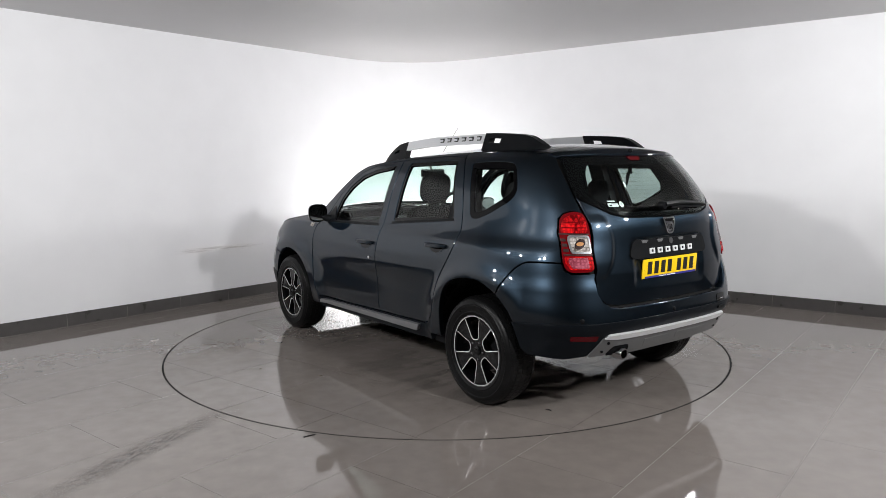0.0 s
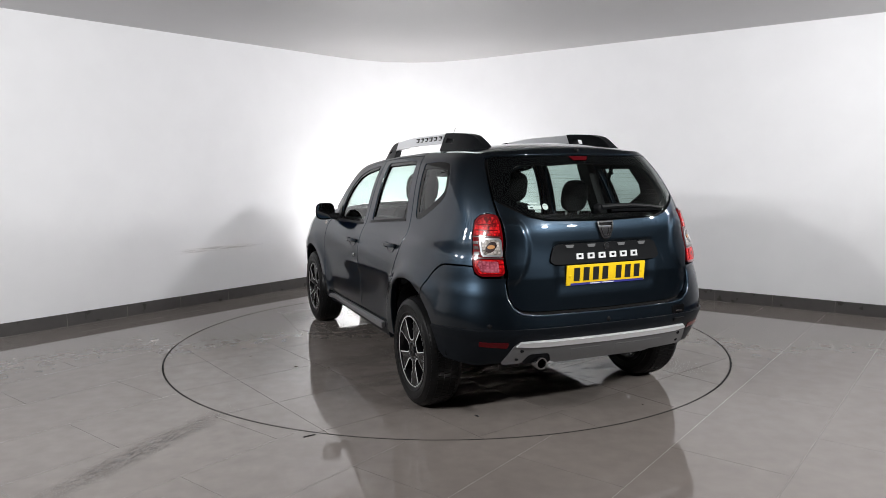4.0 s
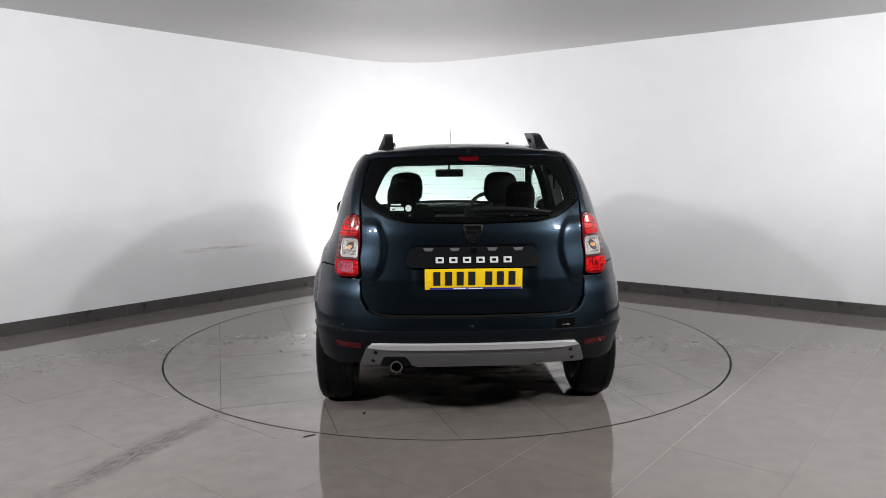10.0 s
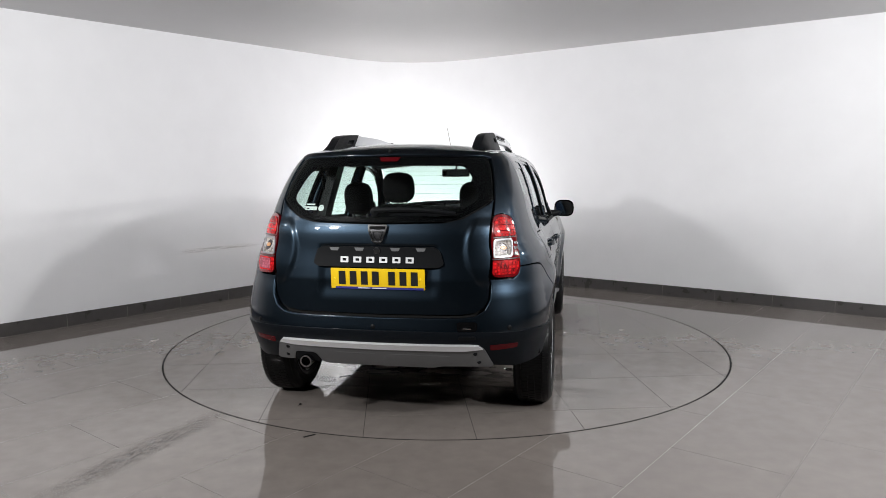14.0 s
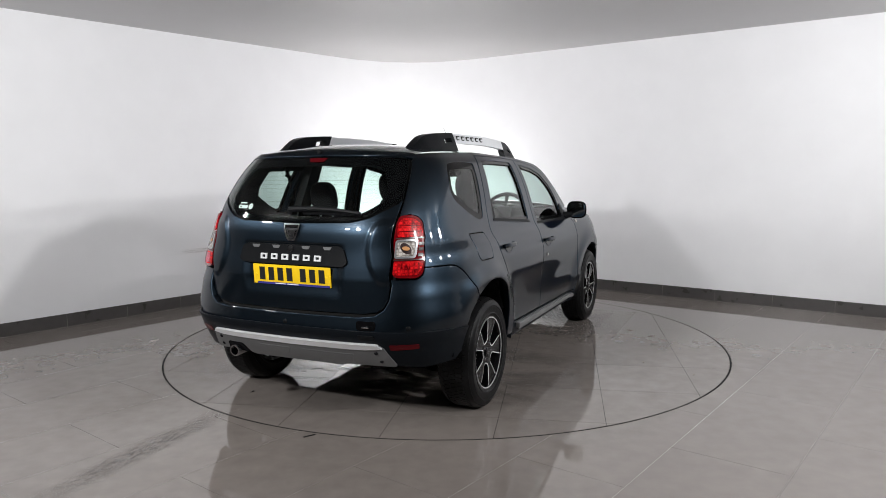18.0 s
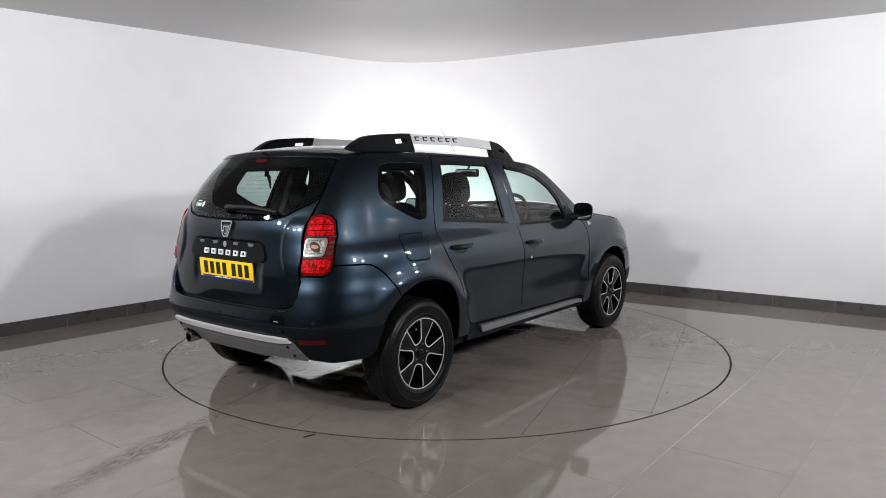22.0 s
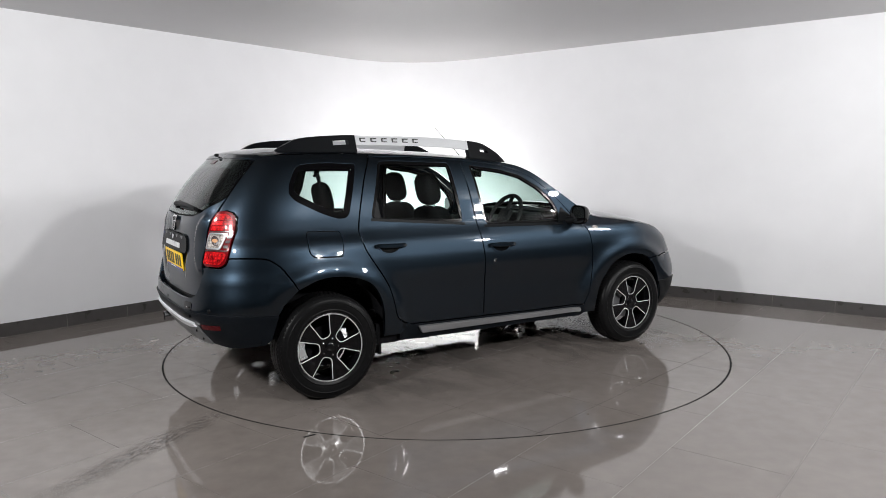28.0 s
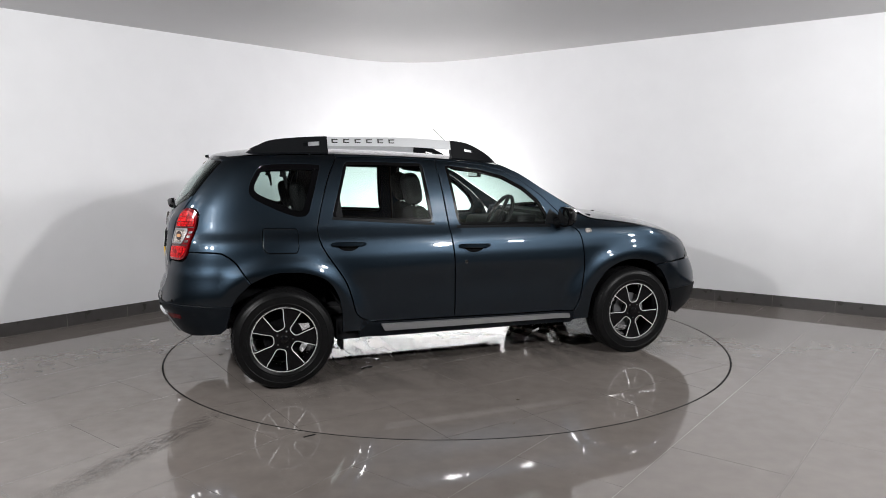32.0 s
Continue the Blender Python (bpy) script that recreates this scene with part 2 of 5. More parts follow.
def rounded(loop, r, seg=5):
    """Round the corners of a closed outline with radius up to r."""
    out = []
    n = len(loop)
    for i in range(n):
        p, a, b = Vector(loop[i]), Vector(loop[i - 1]), Vector(loop[(i + 1) % n])
        da, db = a - p, b - p
        k = min(r, da.length * 0.45, db.length * 0.45)
        s, e = p + da.normalized() * k, p + db.normalized() * k
        for j in range(seg + 1):
            t = j / seg
            q = s * (1 - t) ** 2 + p * 2 * t * (1 - t) + e * t * t
            out.append((q.x, q.y))
    return out


def inside(x, y, loops):
    odd = False
    for loop in loops:
        for (ax, ay), (bx, by) in zip(loop, loop[1:] + loop[:1]):
            if (ay > y) != (by > y) and x < ax + (y - ay) * (bx - ax) / (by - ay):
                odd = not odd
    return odd


def fill(loops, step, keep=None):
    """Triangles over an outline with holes: points (u, v) and index triples."""
    pts, edges = [], []
    for loop in loops:
        base = len(pts)
        pts += [Vector(p) for p in loop]
        edges += [(base + i, base + (i + 1) % len(loop)) for i in range(len(loop))]
    us, vs = [p[0] for p in loops[0]], [p[1] for p in loops[0]]
    border = np.array([(p.x, p.y) for p in pts])
    if step:
        row = 0
        v = min(vs) + step * 0.43
        while v < max(vs):
            u = min(us) + step * (0.31 if row % 2 else 0.81)
            while u < max(us):
                if np.min(np.hypot(border[:, 0] - u, border[:, 1] - v)) > step * 0.45 and inside(u, v, loops):
                    pts.append(Vector((u, v)))
                u += step
            v += step * 0.87
            row += 1
    verts, _, faces = delaunay_2d_cdt(pts, edges, [], 0, 1e-6)[:3]
    good = []
    for f in faces:
        cx, cy = sum(verts[i].x for i in f) / 3, sum(verts[i].y for i in f) / 3
        a, b, c = (verts[i] for i in f)
        longest = max((a - b).length, (b - c).length, (c - a).length)
        twice = abs((b.x - a.x) * (c.y - a.y) - (b.y - a.y) * (c.x - a.x))
        if twice / longest > 2e-5 and inside(cx, cy, loops):
            good.append(f)
    return verts, good


# ---- the room ----
# Wall lines on the floor: a point and a direction.
LEFT_DIR, RIGHT_DIR = 49.6, -35.9
CORNER = Vector((-0.545, 4.115))
DL = Vector((-math.cos(radians(LEFT_DIR)), -math.sin(radians(LEFT_DIR))))
DR = Vector((math.cos(radians(RIGHT_DIR)), math.sin(radians(RIGHT_DIR))))
COVE = 1.25


def corner_arc(offset, n=14):
    """The rounded corner as points from the left wall to the right one, set into the room by offset."""
    a, b = CORNER + DL * COVE, CORNER + DR * COVE
    pts = []
    for i in range(n + 1):
        t = i / n
        p = a * (1 - t) ** 2 + CORNER * 2 * t * (1 - t) + b * t * t
        d = ((CORNER - a) * (1 - t) + (b - CORNER) * t).normalized()
        pts.append(p + Vector((d.y, -d.x)) * offset)
    return pts


def wall_strip(name, pts_in, pts_out, z0, z1, mat):
    bm = bmesh.new()
    rows = [[bm.verts.new((p.x, p.y, z)) for p in line] for line, z in ((pts_in, z0), (pts_in, z1), (pts_out, z1), (pts_out, z0))]
    for a, b in zip(rows, rows[1:] + rows[:1]):
        for i in range(len(pts_in) - 1):
            bm.faces.new((a[i], a[i + 1], b[i + 1], b[i]))
    bm.faces.new([r[0] for r in rows])
    bm.faces.new([r[-1] for r in rows][::-1])
    bmesh.ops.recalc_face_normals(bm, faces=bm.faces[:])
    return part(name, smooth(bm, 30), mat, None)


LEN_L, LEN_R = 10.6, 10.2
NL, NR = Vector((-DL.y, DL.x)), Vector((DR.y, -DR.x))  # into the room
if NL.dot(Vector(EYE[:2]) - CORNER) < 0:
    NL = -NL
if NR.dot(Vector(EYE[:2]) - CORNER) < 0:
    NR = -NR
P_L, P_R = CORNER + DL * LEN_L, CORNER + DR * LEN_R
P_B = P_L + DR * LEN_R
w1 = wall_strip("wall_1", [P_L, CORNER + DL * COVE], [P_L - NL * 0.15, CORNER + DL * COVE - NL * 0.15], 0, CEIL, M_WALL)
tagged(w1, "smooth white painted studio wall with faint scuffs", "wall", kind="structure")
w2 = wall_strip("wall_2", [CORNER + DR * COVE, P_R], [CORNER + DR * COVE - NR * 0.15, P_R - NR * 0.15], 0, CEIL, M_WALL)
tagged(w2, "smooth white painted studio wall, brightly lit", "wall", kind="structure")
wc = wall_strip("wall_3", corner_arc(0), corner_arc(-0.15), 0, CEIL, M_WALL)
tagged(wc, "rounded white corner joining two studio walls", "wall", kind="structure")
# the two unseen walls are made dark to cut bounce and reflections
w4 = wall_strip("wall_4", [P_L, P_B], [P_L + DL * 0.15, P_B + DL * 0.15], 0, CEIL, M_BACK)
tagged(w4, "unseen wall closing the studio, darkened to cut reflections", "wall", kind="structure")
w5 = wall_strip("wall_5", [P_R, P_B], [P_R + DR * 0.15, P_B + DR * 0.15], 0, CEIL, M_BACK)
tagged(w5, "unseen wall closing the studio, darkened to cut reflections", "wall", kind="structure")

OUT = [P_L - NL * 0.15 + DL * 0.15, CORNER - NL * 0.15 - NR * 0.15, P_R - NR * 0.15 + DR * 0.15, P_B + DL * 0.15 + DR * 0.15]


def slab(name, corners, z0, z1, mat):
    bm = bmesh.new()
    lo = [bm.verts.new((p.x, p.y, z0)) for p in corners]
    hi = [bm.verts.new((p.x, p.y, z1)) for p in corners]
    bm.faces.new(lo)
    bm.faces.new(hi)
    for i in range(len(corners)):
        j = (i + 1) % len(corners)
        bm.faces.new((lo[i], lo[j], hi[j], hi[i]))
    bmesh.ops.recalc_face_normals(bm, faces=bm.faces[:])
    return part(name, bm, mat, None)



# the ceiling is pale over the corner; its unseen part is darkened against reflections
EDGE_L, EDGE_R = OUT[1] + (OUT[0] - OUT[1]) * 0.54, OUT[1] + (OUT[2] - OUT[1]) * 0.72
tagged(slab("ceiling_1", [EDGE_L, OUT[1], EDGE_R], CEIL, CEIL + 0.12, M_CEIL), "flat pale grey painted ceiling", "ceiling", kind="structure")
tagged(slab("ceiling_2", [EDGE_L, EDGE_R, OUT[2], OUT[3], OUT[0]], CEIL, CEIL + 0.12, M_CEILDARK), "flat ceiling out of view, darkened to dim reflections", "ceiling", kind="structure")
floor = tagged(slab("floor", OUT, -0.2, -0.0016, M_GROUT), "polished grey stone-look tile floor with worn joints", "floor", kind="structure")

# skirting tiles
base = tagged(new("baseboard"), "dark grey tiled skirting along the walls", "baseboard", kind="structure")
SK_H, SK_T, SK_L = 0.122, 0.011, 0.572


def skirting_run(pts, first):
    """Tiles of one length along a line of points."""
    seglen = [(b - a).length for a, b in zip(pts, pts[1:])]
    total = sum(seglen)

    def at(s):
        for (a, b), k in zip(zip(pts, pts[1:]), seglen):
            if s <= k or b is pts[-1]:
                d = (b - a).normalized()
                return a + d * s, d
            s -= k
    s = first
    while s < total - 0.02:
        e = min(s + SK_L, total)
        s0 = max(s, 0.0)
        if e - s0 > 0.03:
            bm = bmesh.new()
            k = max(1, int((e - s0) / 0.08)) if len(pts) > 2 else 1
            cols = []
            for i in range(k + 1):
                p, d = at(s0 + 0.0015 + (e - s0 - 0.003) * i / k)
                nrm = Vector((d.y, -d.x))
                if nrm.dot(Vector((0, -3)) - p) < 0:
                    nrm = -nrm
                q = p + nrm * SK_T
                c = p + nrm * (SK_T - 0.003)
                cols.append([bm.verts.new((p.x, p.y, 0.0)), bm.verts.new((q.x, q.y, 0.0)), bm.verts.new((q.x, q.y, SK_H - 0.003)), bm.verts.new((c.x, c.y, SK_H)), bm.verts.new((p.x, p.y, SK_H))])
            for a, b in zip(cols, cols[1:]):
                for j in range(5):
                    bm.faces.new((a[j], b[j], b[(j + 1) % 5], a[(j + 1) % 5]))
            bm.faces.new(cols[0])
            bm.faces.new(cols[-1][::-1])
            bmesh.ops.recalc_face_normals(bm, faces=bm.faces[:])
            part("skirting_tile", bm, M_SKIRT, base)
            # pale joint at the end of the tile and along its foot
            p, d = at(e)
            nrm = Vector((d.y, -d.x))
            if nrm.dot(Vector((0, -3)) - p) < 0:
                nrm = -nrm
            turn = Matrix(((d.x, nrm.x, 0, p.x), (d.y, nrm.y, 0, p.y), (0, 0, 1, 0), (0, 0, 0, 1)))
            part("skirting_joint", box(bmesh.new(), -.0015, .0015, 0, SK_T - .0008, 0, SK_H - .002, m=turn), M_PALEGROUT, base)
            if len(pts) == 2:
                part("foot_joint", box(bmesh.new(), s0 - e, 0, SK_T + .0002, SK_T + .0036, -.001, .0012, m=turn), M_PALEGROUT, base)
        s += SK_L
    return


skirting_run([P_L, CORNER + DL * COVE], (LEN_L - (CORNER - Vector((-3.58, 0.60))).length) % SK_L - SK_L)
skirting_run([CORNER + DR * COVE, P_R], ((Vector((3.37, 1.28)) - CORNER).length - COVE) % SK_L - SK_L)
skirting_run(corner_arc(0), 0.0)
skirting_run([P_L, P_B], 0.0)
skirting_run([P_R, P_B], 0.0)

# floor tiles round the disc, and those of the disc itself
RING_R = 2.256
TILE_A = 52.0
TW, TL = 0.578, 1.17
UA, UN = Vector((math.cos(radians(TILE_A)), math.sin(radians(TILE_A)))), Vector((-math.sin(radians(TILE_A)), math.cos(radians(TILE_A))))


def circle(r, n=240):
    return [(r * math.cos(2 * math.pi * i / n), r * math.sin(2 * math.pi * i / n)) for i in range(n)]


def slab_tile(name, loop, keep, mat, parent, cut=None, thick=0.012):
    """One tile with chamfered edge; cut is a circle that trims it."""
    loops = [resample(loop, 0.3)]
    pts = [Vector(p) for p in loops[0]]
    edges = [(i, (i + 1) % len(pts)) for i in range(len(pts))]
    if cut:
        b0 = len(pts)
        ring = circle(cut)
        pts += [Vector(p) for p in ring]
        edges += [(b0 + i, b0 + (i + 1) % len(ring)) for i in range(len(ring))]
    verts, _, faces = delaunay_2d_cdt(pts, edges, [], 0, 1e-6)[:3]
    bm = bmesh.new()
    vmap = {}
    for f in faces:
        cx, cy = sum(verts[i].x for i in f) / 3, sum(verts[i].y for i in f) / 3
        if inside(cx, cy, loops) and keep(cx, cy):
            for i in f:
                if i not in vmap:
                    vmap[i] = bm.verts.new((verts[i].x, verts[i].y, 0.0))
            try:
                bm.faces.new([vmap[i] for i in f])
            except ValueError:
                pass
    if not bm.faces:
        bm.free()
        return None
    bmesh.ops.recalc_face_normals(bm, faces=bm.faces[:])
    for f in bm.faces:
        if f.normal.z < 0:
            f.normal_flip()
    border = [e for e in bm.edges if len(e.link_faces) == 1]
    r = bmesh.ops.extrude_edge_only(bm, edges=border)
    for v in r["geom"]:
        if isinstance(v, bmesh.types.BMVert):
            v.co.z -= thick
    return part(name, bm, mat, parent)


def clipped(loop, fence):
    """The part of a convex outline that lies inside a convex fence."""
    mid = sum((Vector(p) for p in fence), Vector((0, 0))) / len(fence)
    pts = [Vector(p) for p in loop]
    for a, b in zip(fence, fence[1:] + fence[:1]):
        a, b = Vector(a), Vector(b)
        n = Vector((a.y - b.y, b.x - a.x)).normalized()
        if n.dot(mid - a) < 0:
            n = -n
        out = []
        for p, q in zip(pts, pts[1:] + pts[:1]):
            dp, dq = n.dot(p - a), n.dot(q - a)
            if dp >= 0:
                out.append(p)
            if (dp < 0) != (dq < 0):
                out.append(p + (q - p) * (dp / (dp - dq)))
        pts = out
        if len(pts) < 3:
            return []
    return [tuple(p) for p in pts]


def build_floor():
    room = [tuple(p) for p in (P_L, CORNER, P_R, P_B)]
    o = Vector((2.36, -1.82))
    ou, on = o.dot(UA), -2.96
    for i in range(-9, 20):
        shift = TL / 2 if i % 2 else 0.0
        for j in range(-9, 10):
            u0, n0 = ou + j * TL + shift, on + i * TW
            g = 0.0012
            cs = [UA * u + UN * n for u, n in ((u0 + g, n0 + g), (u0 + TL - g, n0 + g), (u0 + TL - g, n0 + TW - g), (u0 + g, n0 + TW - g))]
            mid = UA * (u0 + TL / 2) + UN * (n0 + TW / 2)
            if not any(inside(c.x, c.y, [room]) for c in cs) and not inside(mid.x, mid.y, [room]):
                continue
            near = min((c.length for c in cs + [mid] + [cs[k] * 0.5 + cs[k - 1] * 0.5 for k in range(4)]))
            far = max(c.length for c in cs)
            if far < RING_R + 0.0065:
                continue
            cut = RING_R + 0.0065 if near < RING_R + 0.1 else None
            keep = (lambda x, y: inside(x, y, [room]) and math.hypot(x, y) > RING_R + 0.0065) if cut else (lambda x, y: True)
            outline = clipped(cs, room)
            if outline:
                slab_tile("floor_tile", outline, keep, M_TILE, floor, cut)


def build_joints():
    """Pale worn grout in the long joints of the floor, broken off at the turntable."""
    room = [tuple(p) for p in (P_L, CORNER, P_R, P_B)]
    for i in range(-8, 19):
        n0 = -2.96 + i * TW
        half = math.sqrt(max(0, (RING_R + .02) ** 2 - n0 * n0))
        for u0, u1 in ((-9, -half), (half, 9)) if half else ((-9, 9),):
            line = clipped([tuple(UA * u + UN * n) for u, n in ((u0, n0 - .0009), (u1, n0 - .0009), (u1, n0 + .0009), (u0, n0 + .0009))], room)
            if line:
                bm = bmesh.new()
                bm.faces.new([bm.verts.new((x, y, .0004)) for x, y in line])
                bm.normal_update()
                if bm.faces[:][0].normal.z < 0:
                    bmesh.ops.reverse_faces(bm, faces=bm.faces[:])
                part("floor_joint", bm, M_PALEGROUT, floor)


def build_disc():
    disc = empty("turntable", "round tiled floor turntable flush with the floor", "turntable")
    bm = bmesh.new()
    top = [bm.verts.new((x, y, -0.0014)) for x, y in circle(RING_R - 0.007, 160)]
    low = [bm.verts.new((x, y, -0.06)) for x, y in circle(RING_R - 0.007, 160)]
    bm.faces.new(top)
    bm.faces.new(low[::-1])
    for i in range(160):
        bm.faces.new((low[i], low[(i + 1) % 160], top[(i + 1) % 160], top[i]))
    part("disc_bed", bm, M_GAP, disc)
    S, a = 0.615, radians(15)
    ua, un = Vector((math.cos(a), math.sin(a))), Vector((-math.sin(a), math.cos(a)))
    for i in range(-4, 4):
        for j in range(-4, 4):
            g = 0.0015
            cs = [ua * u + un * n for u, n in ((i * S + g, j * S + g), (i * S + S - g, j * S + g), (i * S + S - g, j * S + S - g), (i * S + g, j * S + S - g))]
            if min(c.length for c in cs) > RING_R - 0.02:
                continue
            cut = RING_R - 0.0065 if max(c.length for c in cs) > RING_R - 0.0065 else None
            slab_tile("disc_tile", [tuple(c) for c in cs], (lambda x, y: math.hypot(x, y) < RING_R - 0.0065), M_DISC, disc, cut, thick=0.003)
    return disc


# the dark joint round the disc
bm = bmesh.new()
rings = [[bm.verts.new((x, y, -0.0012)) for x, y in circle(r, 200)] for r in (RING_R - 0.0062, RING_R + 0.0062)]
for k in range(200):
    bm.faces.new((rings[0][k], rings[1][k], rings[1][(k + 1) % 200], rings[0][(k + 1) % 200]))
part("joint_ring", bm, M_GAP, floor, "black joint round the turntable")


# ---- the car: its body surface ----
# x forward, y to the left, z up, the origin on the ground between the axles.
def glide(x, tab):
    """Monotone cubic through a table of pairs."""
    n = len(tab)
    if x <= tab[0][0]:
        return tab[0][1]
    if x >= tab[-1][0]:
        return tab[-1][1]
    i = 0
    while x > tab[i + 1][0]:
        i += 1

    def step(k):
        return tab[k + 1][0] - tab[k][0]

    def grade(k):
        return (tab[k + 1][1] - tab[k][1]) / step(k)

    def slope(k):
        if k == 0:
            return grade(0)
        if k == n - 1:
            return grade(n - 2)
        if grade(k - 1) * grade(k) <= 0:
            return 0.0
        w1, w2 = 2 * step(k) + step(k - 1), step(k) + 2 * step(k - 1)
        return (w1 + w2) / (w1 / grade(k - 1) + w2 / grade(k))
    h = step(i)
    t = (x - tab[i][0]) / h
    return (2 * t ** 3 - 3 * t * t + 1) * tab[i][1] + (t ** 3 - 2 * t * t + t) * h * slope(i) + (3 * t * t - 2 * t ** 3) * tab[i + 1][1] + (t ** 3 - t * t) * h * slope(i + 1)


WIDTH = [(.2, .80), (.30, .828), (.37, .846), (.5, .862), (.65, .875), (.78, .885), (.84, .883), (.9, .872), (.98, .848), (1.05, .812), (1.12, .792), (1.3, .745), (1.45, .688), (1.52, .645), (1.56, .60), (1.62, .55)]
TAIL = [(.2, -1.86), (.30, -1.95), (.40, -2.03), (.5, -2.09), (.58, -2.116), (.65, -2.110), (.72, -2.101), (.8, -2.089), (.9, -2.074), (1.0, -2.06), (1.1, -2.052), (1.2, -2.02), (1.28, -1.975), (1.4, -1.885), (1.54, -1.75), (1.6, -1.68)]
NOSE = [(.2, 1.88), (.244, 1.956), (.281, 2.04), (.374, 2.12), (.518, 2.15), (.62, 2.125), (.705, 2.088), (.842, 2.01), (.926, 1.90), (.98, 1.82), (1.05, 1.70), (1.2, 1.55)]
# height of the edge where sides meet roof, screen and bonnet
EDGE = [(-1.80, 1.552), (-1.66, 1.540), (-1.5, 1.550), (-1.0, 1.556), (-.57, 1.543), (-.24, 1.527), (0, 1.507), (.14, 1.492), (.275, 1.472), (.39, 1.432), (.63, 1.285), (.87, 1.135), (.95, 1.088), (1.02, 1.062), (1.2, 1.04), (1.4, 1.008), (1.6, .965), (1.72, .930), (1.82, .892), (1.90, .850), (1.97, .815), (2.13, .79)]
X0, POWER, UNIT = 1.2, 4.0, 0.87
W_HUB, Z_HUB = 1.337, 0.335


def flare(x, z):
    f = 0.0
    for cx, hgt in ((-W_HUB, .58), (W_HUB, .56)):
        r = math.hypot((x - cx) / .60, (z - .33) / hgt)
        f = max(f, .034 * math.exp(-(max(r - .82, 0) / .13) ** 2))
    return f


def half_width(x, z):
    w = glide(z, WIDTH) + flare(x, z)
    w += .022 * math.exp(-((x + 1.35) / .38) ** 2 - ((z - .97) / .12) ** 2)
    w += .014 * math.exp(-((x - 1.35) / .40) ** 2 - ((z - .92) / .10) ** 2)
    w -= .012 * math.exp(-((x - .1) / .7) ** 2 - ((z - .62) / .12) ** 2)
    if z > 1.0 and x > .1:
        w -= .05 * (x - .1) ** 2 * min(1, (z - 1.0) / .1)
    return w


ARC = [(0.0, 0.0, 1.0)]
for k in range(1, 2001):
    a = (math.pi / 2) * (k / 2000)
    cx, cy = math.sin(a) ** (2 / POWER), math.cos(a) ** (2 / POWER)
    ARC.append((ARC[-1][0] + math.hypot(cx - ARC[-1][1], cy - ARC[-1][2]), cx, cy))
ARC = np.array(ARC)
NOSE_POWER = 3.8
ARC_F = [(0.0, 0.0, 1.0)]
for k in range(1, 2001):
    a = (math.pi / 2) * (k / 2000)
    cx, cy = math.sin(a) ** (2 / NOSE_POWER), math.cos(a) ** (2 / NOSE_POWER)
    ARC_F.append((ARC_F[-1][0] + math.hypot(cx - ARC_F[-1][1], cy - ARC_F[-1][2]), cx, cy))
ARC_F = np.array(ARC_F)
SPAN_F = float(ARC_F[-1, 0])
SPAN = float(ARC[-1, 0])
LQ = SPAN * UNIT


def ease(v, a, b):
    """A smooth step from 0 at a to 1 at b."""
    t = min(1, max(0, (v - a) / (b - a)))
    return t * t * (3 - 2 * t)


def body(q, z):
    """A point of the body's skin: q metres round from the middle of the tail (positive on the left), at height z."""
    a, sg = abs(q), (1 if q >= 0 else -1)
    if a < LQ:
        s = SPAN - a / UNIT
        x = -X0 - (-X0 - glide(z, TAIL)) * float(np.interp(s, ARC[:, 0], ARC[:, 1]))
        y = half_width(max(x, -1.72), z) * float(np.interp(s, ARC[:, 0], ARC[:, 2]))
    elif a <= LQ + 2 * X0:
        x = a - LQ - X0
        y = half_width(x, z)
    else:
        s = min(SPAN_F, (a - LQ - 2 * X0) / UNIT)
        x = X0 + (glide(z, NOSE) - X0) * float(np.interp(s, ARC_F[:, 0], ARC_F[:, 1]))
        y = half_width(min(x, 1.75), z) * float(np.interp(s, ARC_F[:, 0], ARC_F[:, 2]))
    if a < LQ:
        # the bumper stands out below the lamps
        k = 1 + .012 * ease(z, .50, .60) * (1 - ease(z, .77, .86)) * (1 - (a / LQ) ** 6)
        x, y = -X0 + (x + X0) * k, y * k
    return Vector((x, sg * y, z))


def qx(x, z):
    """q on the left side for a place given by x."""
    if x < -X0:
        u = min(1, (-X0 - x) / (-X0 - glide(z, TAIL)))
        return LQ - UNIT * float(np.interp(u, ARC[:, 1], ARC[:, 0]))
    if x > X0:
        u = min(1, (x - X0) / (glide(z, NOSE) - X0))
        return LQ + 2 * X0 + UNIT * float(np.interp(u, ARC_F[:, 1], ARC_F[:, 0]))
    return LQ + X0 + x


def qy(y, z):
    """q for a place on the tail given by y."""
    u = min(1, abs(y) / half_width(-1.72, z))
    s = float(np.interp(-u, -ARC[:, 2], ARC[:, 0]))
    return math.copysign((SPAN - s) * UNIT, y)


def skin_normal(q, z, f):
    e = 0.004
    a, b = f(q + e, z) - f(q - e, z), f(q, z + e) - f(q, z - e)
    n = b.cross(a)
    return n.normalized() if n.length > 1e-12 else Vector((0, 0, 1))


def shrink(loop, d):
    """Draw an outline in by d."""
    area = sum(a[0] * b[1] - a[1] * b[0] for a, b in zip(loop, loop[1:] + loop[:1]))
    sg = 1 if area > 0 else -1
    out = []
    n = len(loop)
    for i in range(n):
        a, b = Vector(loop[i - 1]), Vector(loop[(i + 1) % n])
        t = b - a
        if t.length < 1e-9:
            out.append(loop[i])
            continue
        t.normalize()
        out.append((loop[i][0] - t.y * sg * d, loop[i][1] + t.x * sg * d))
    return out


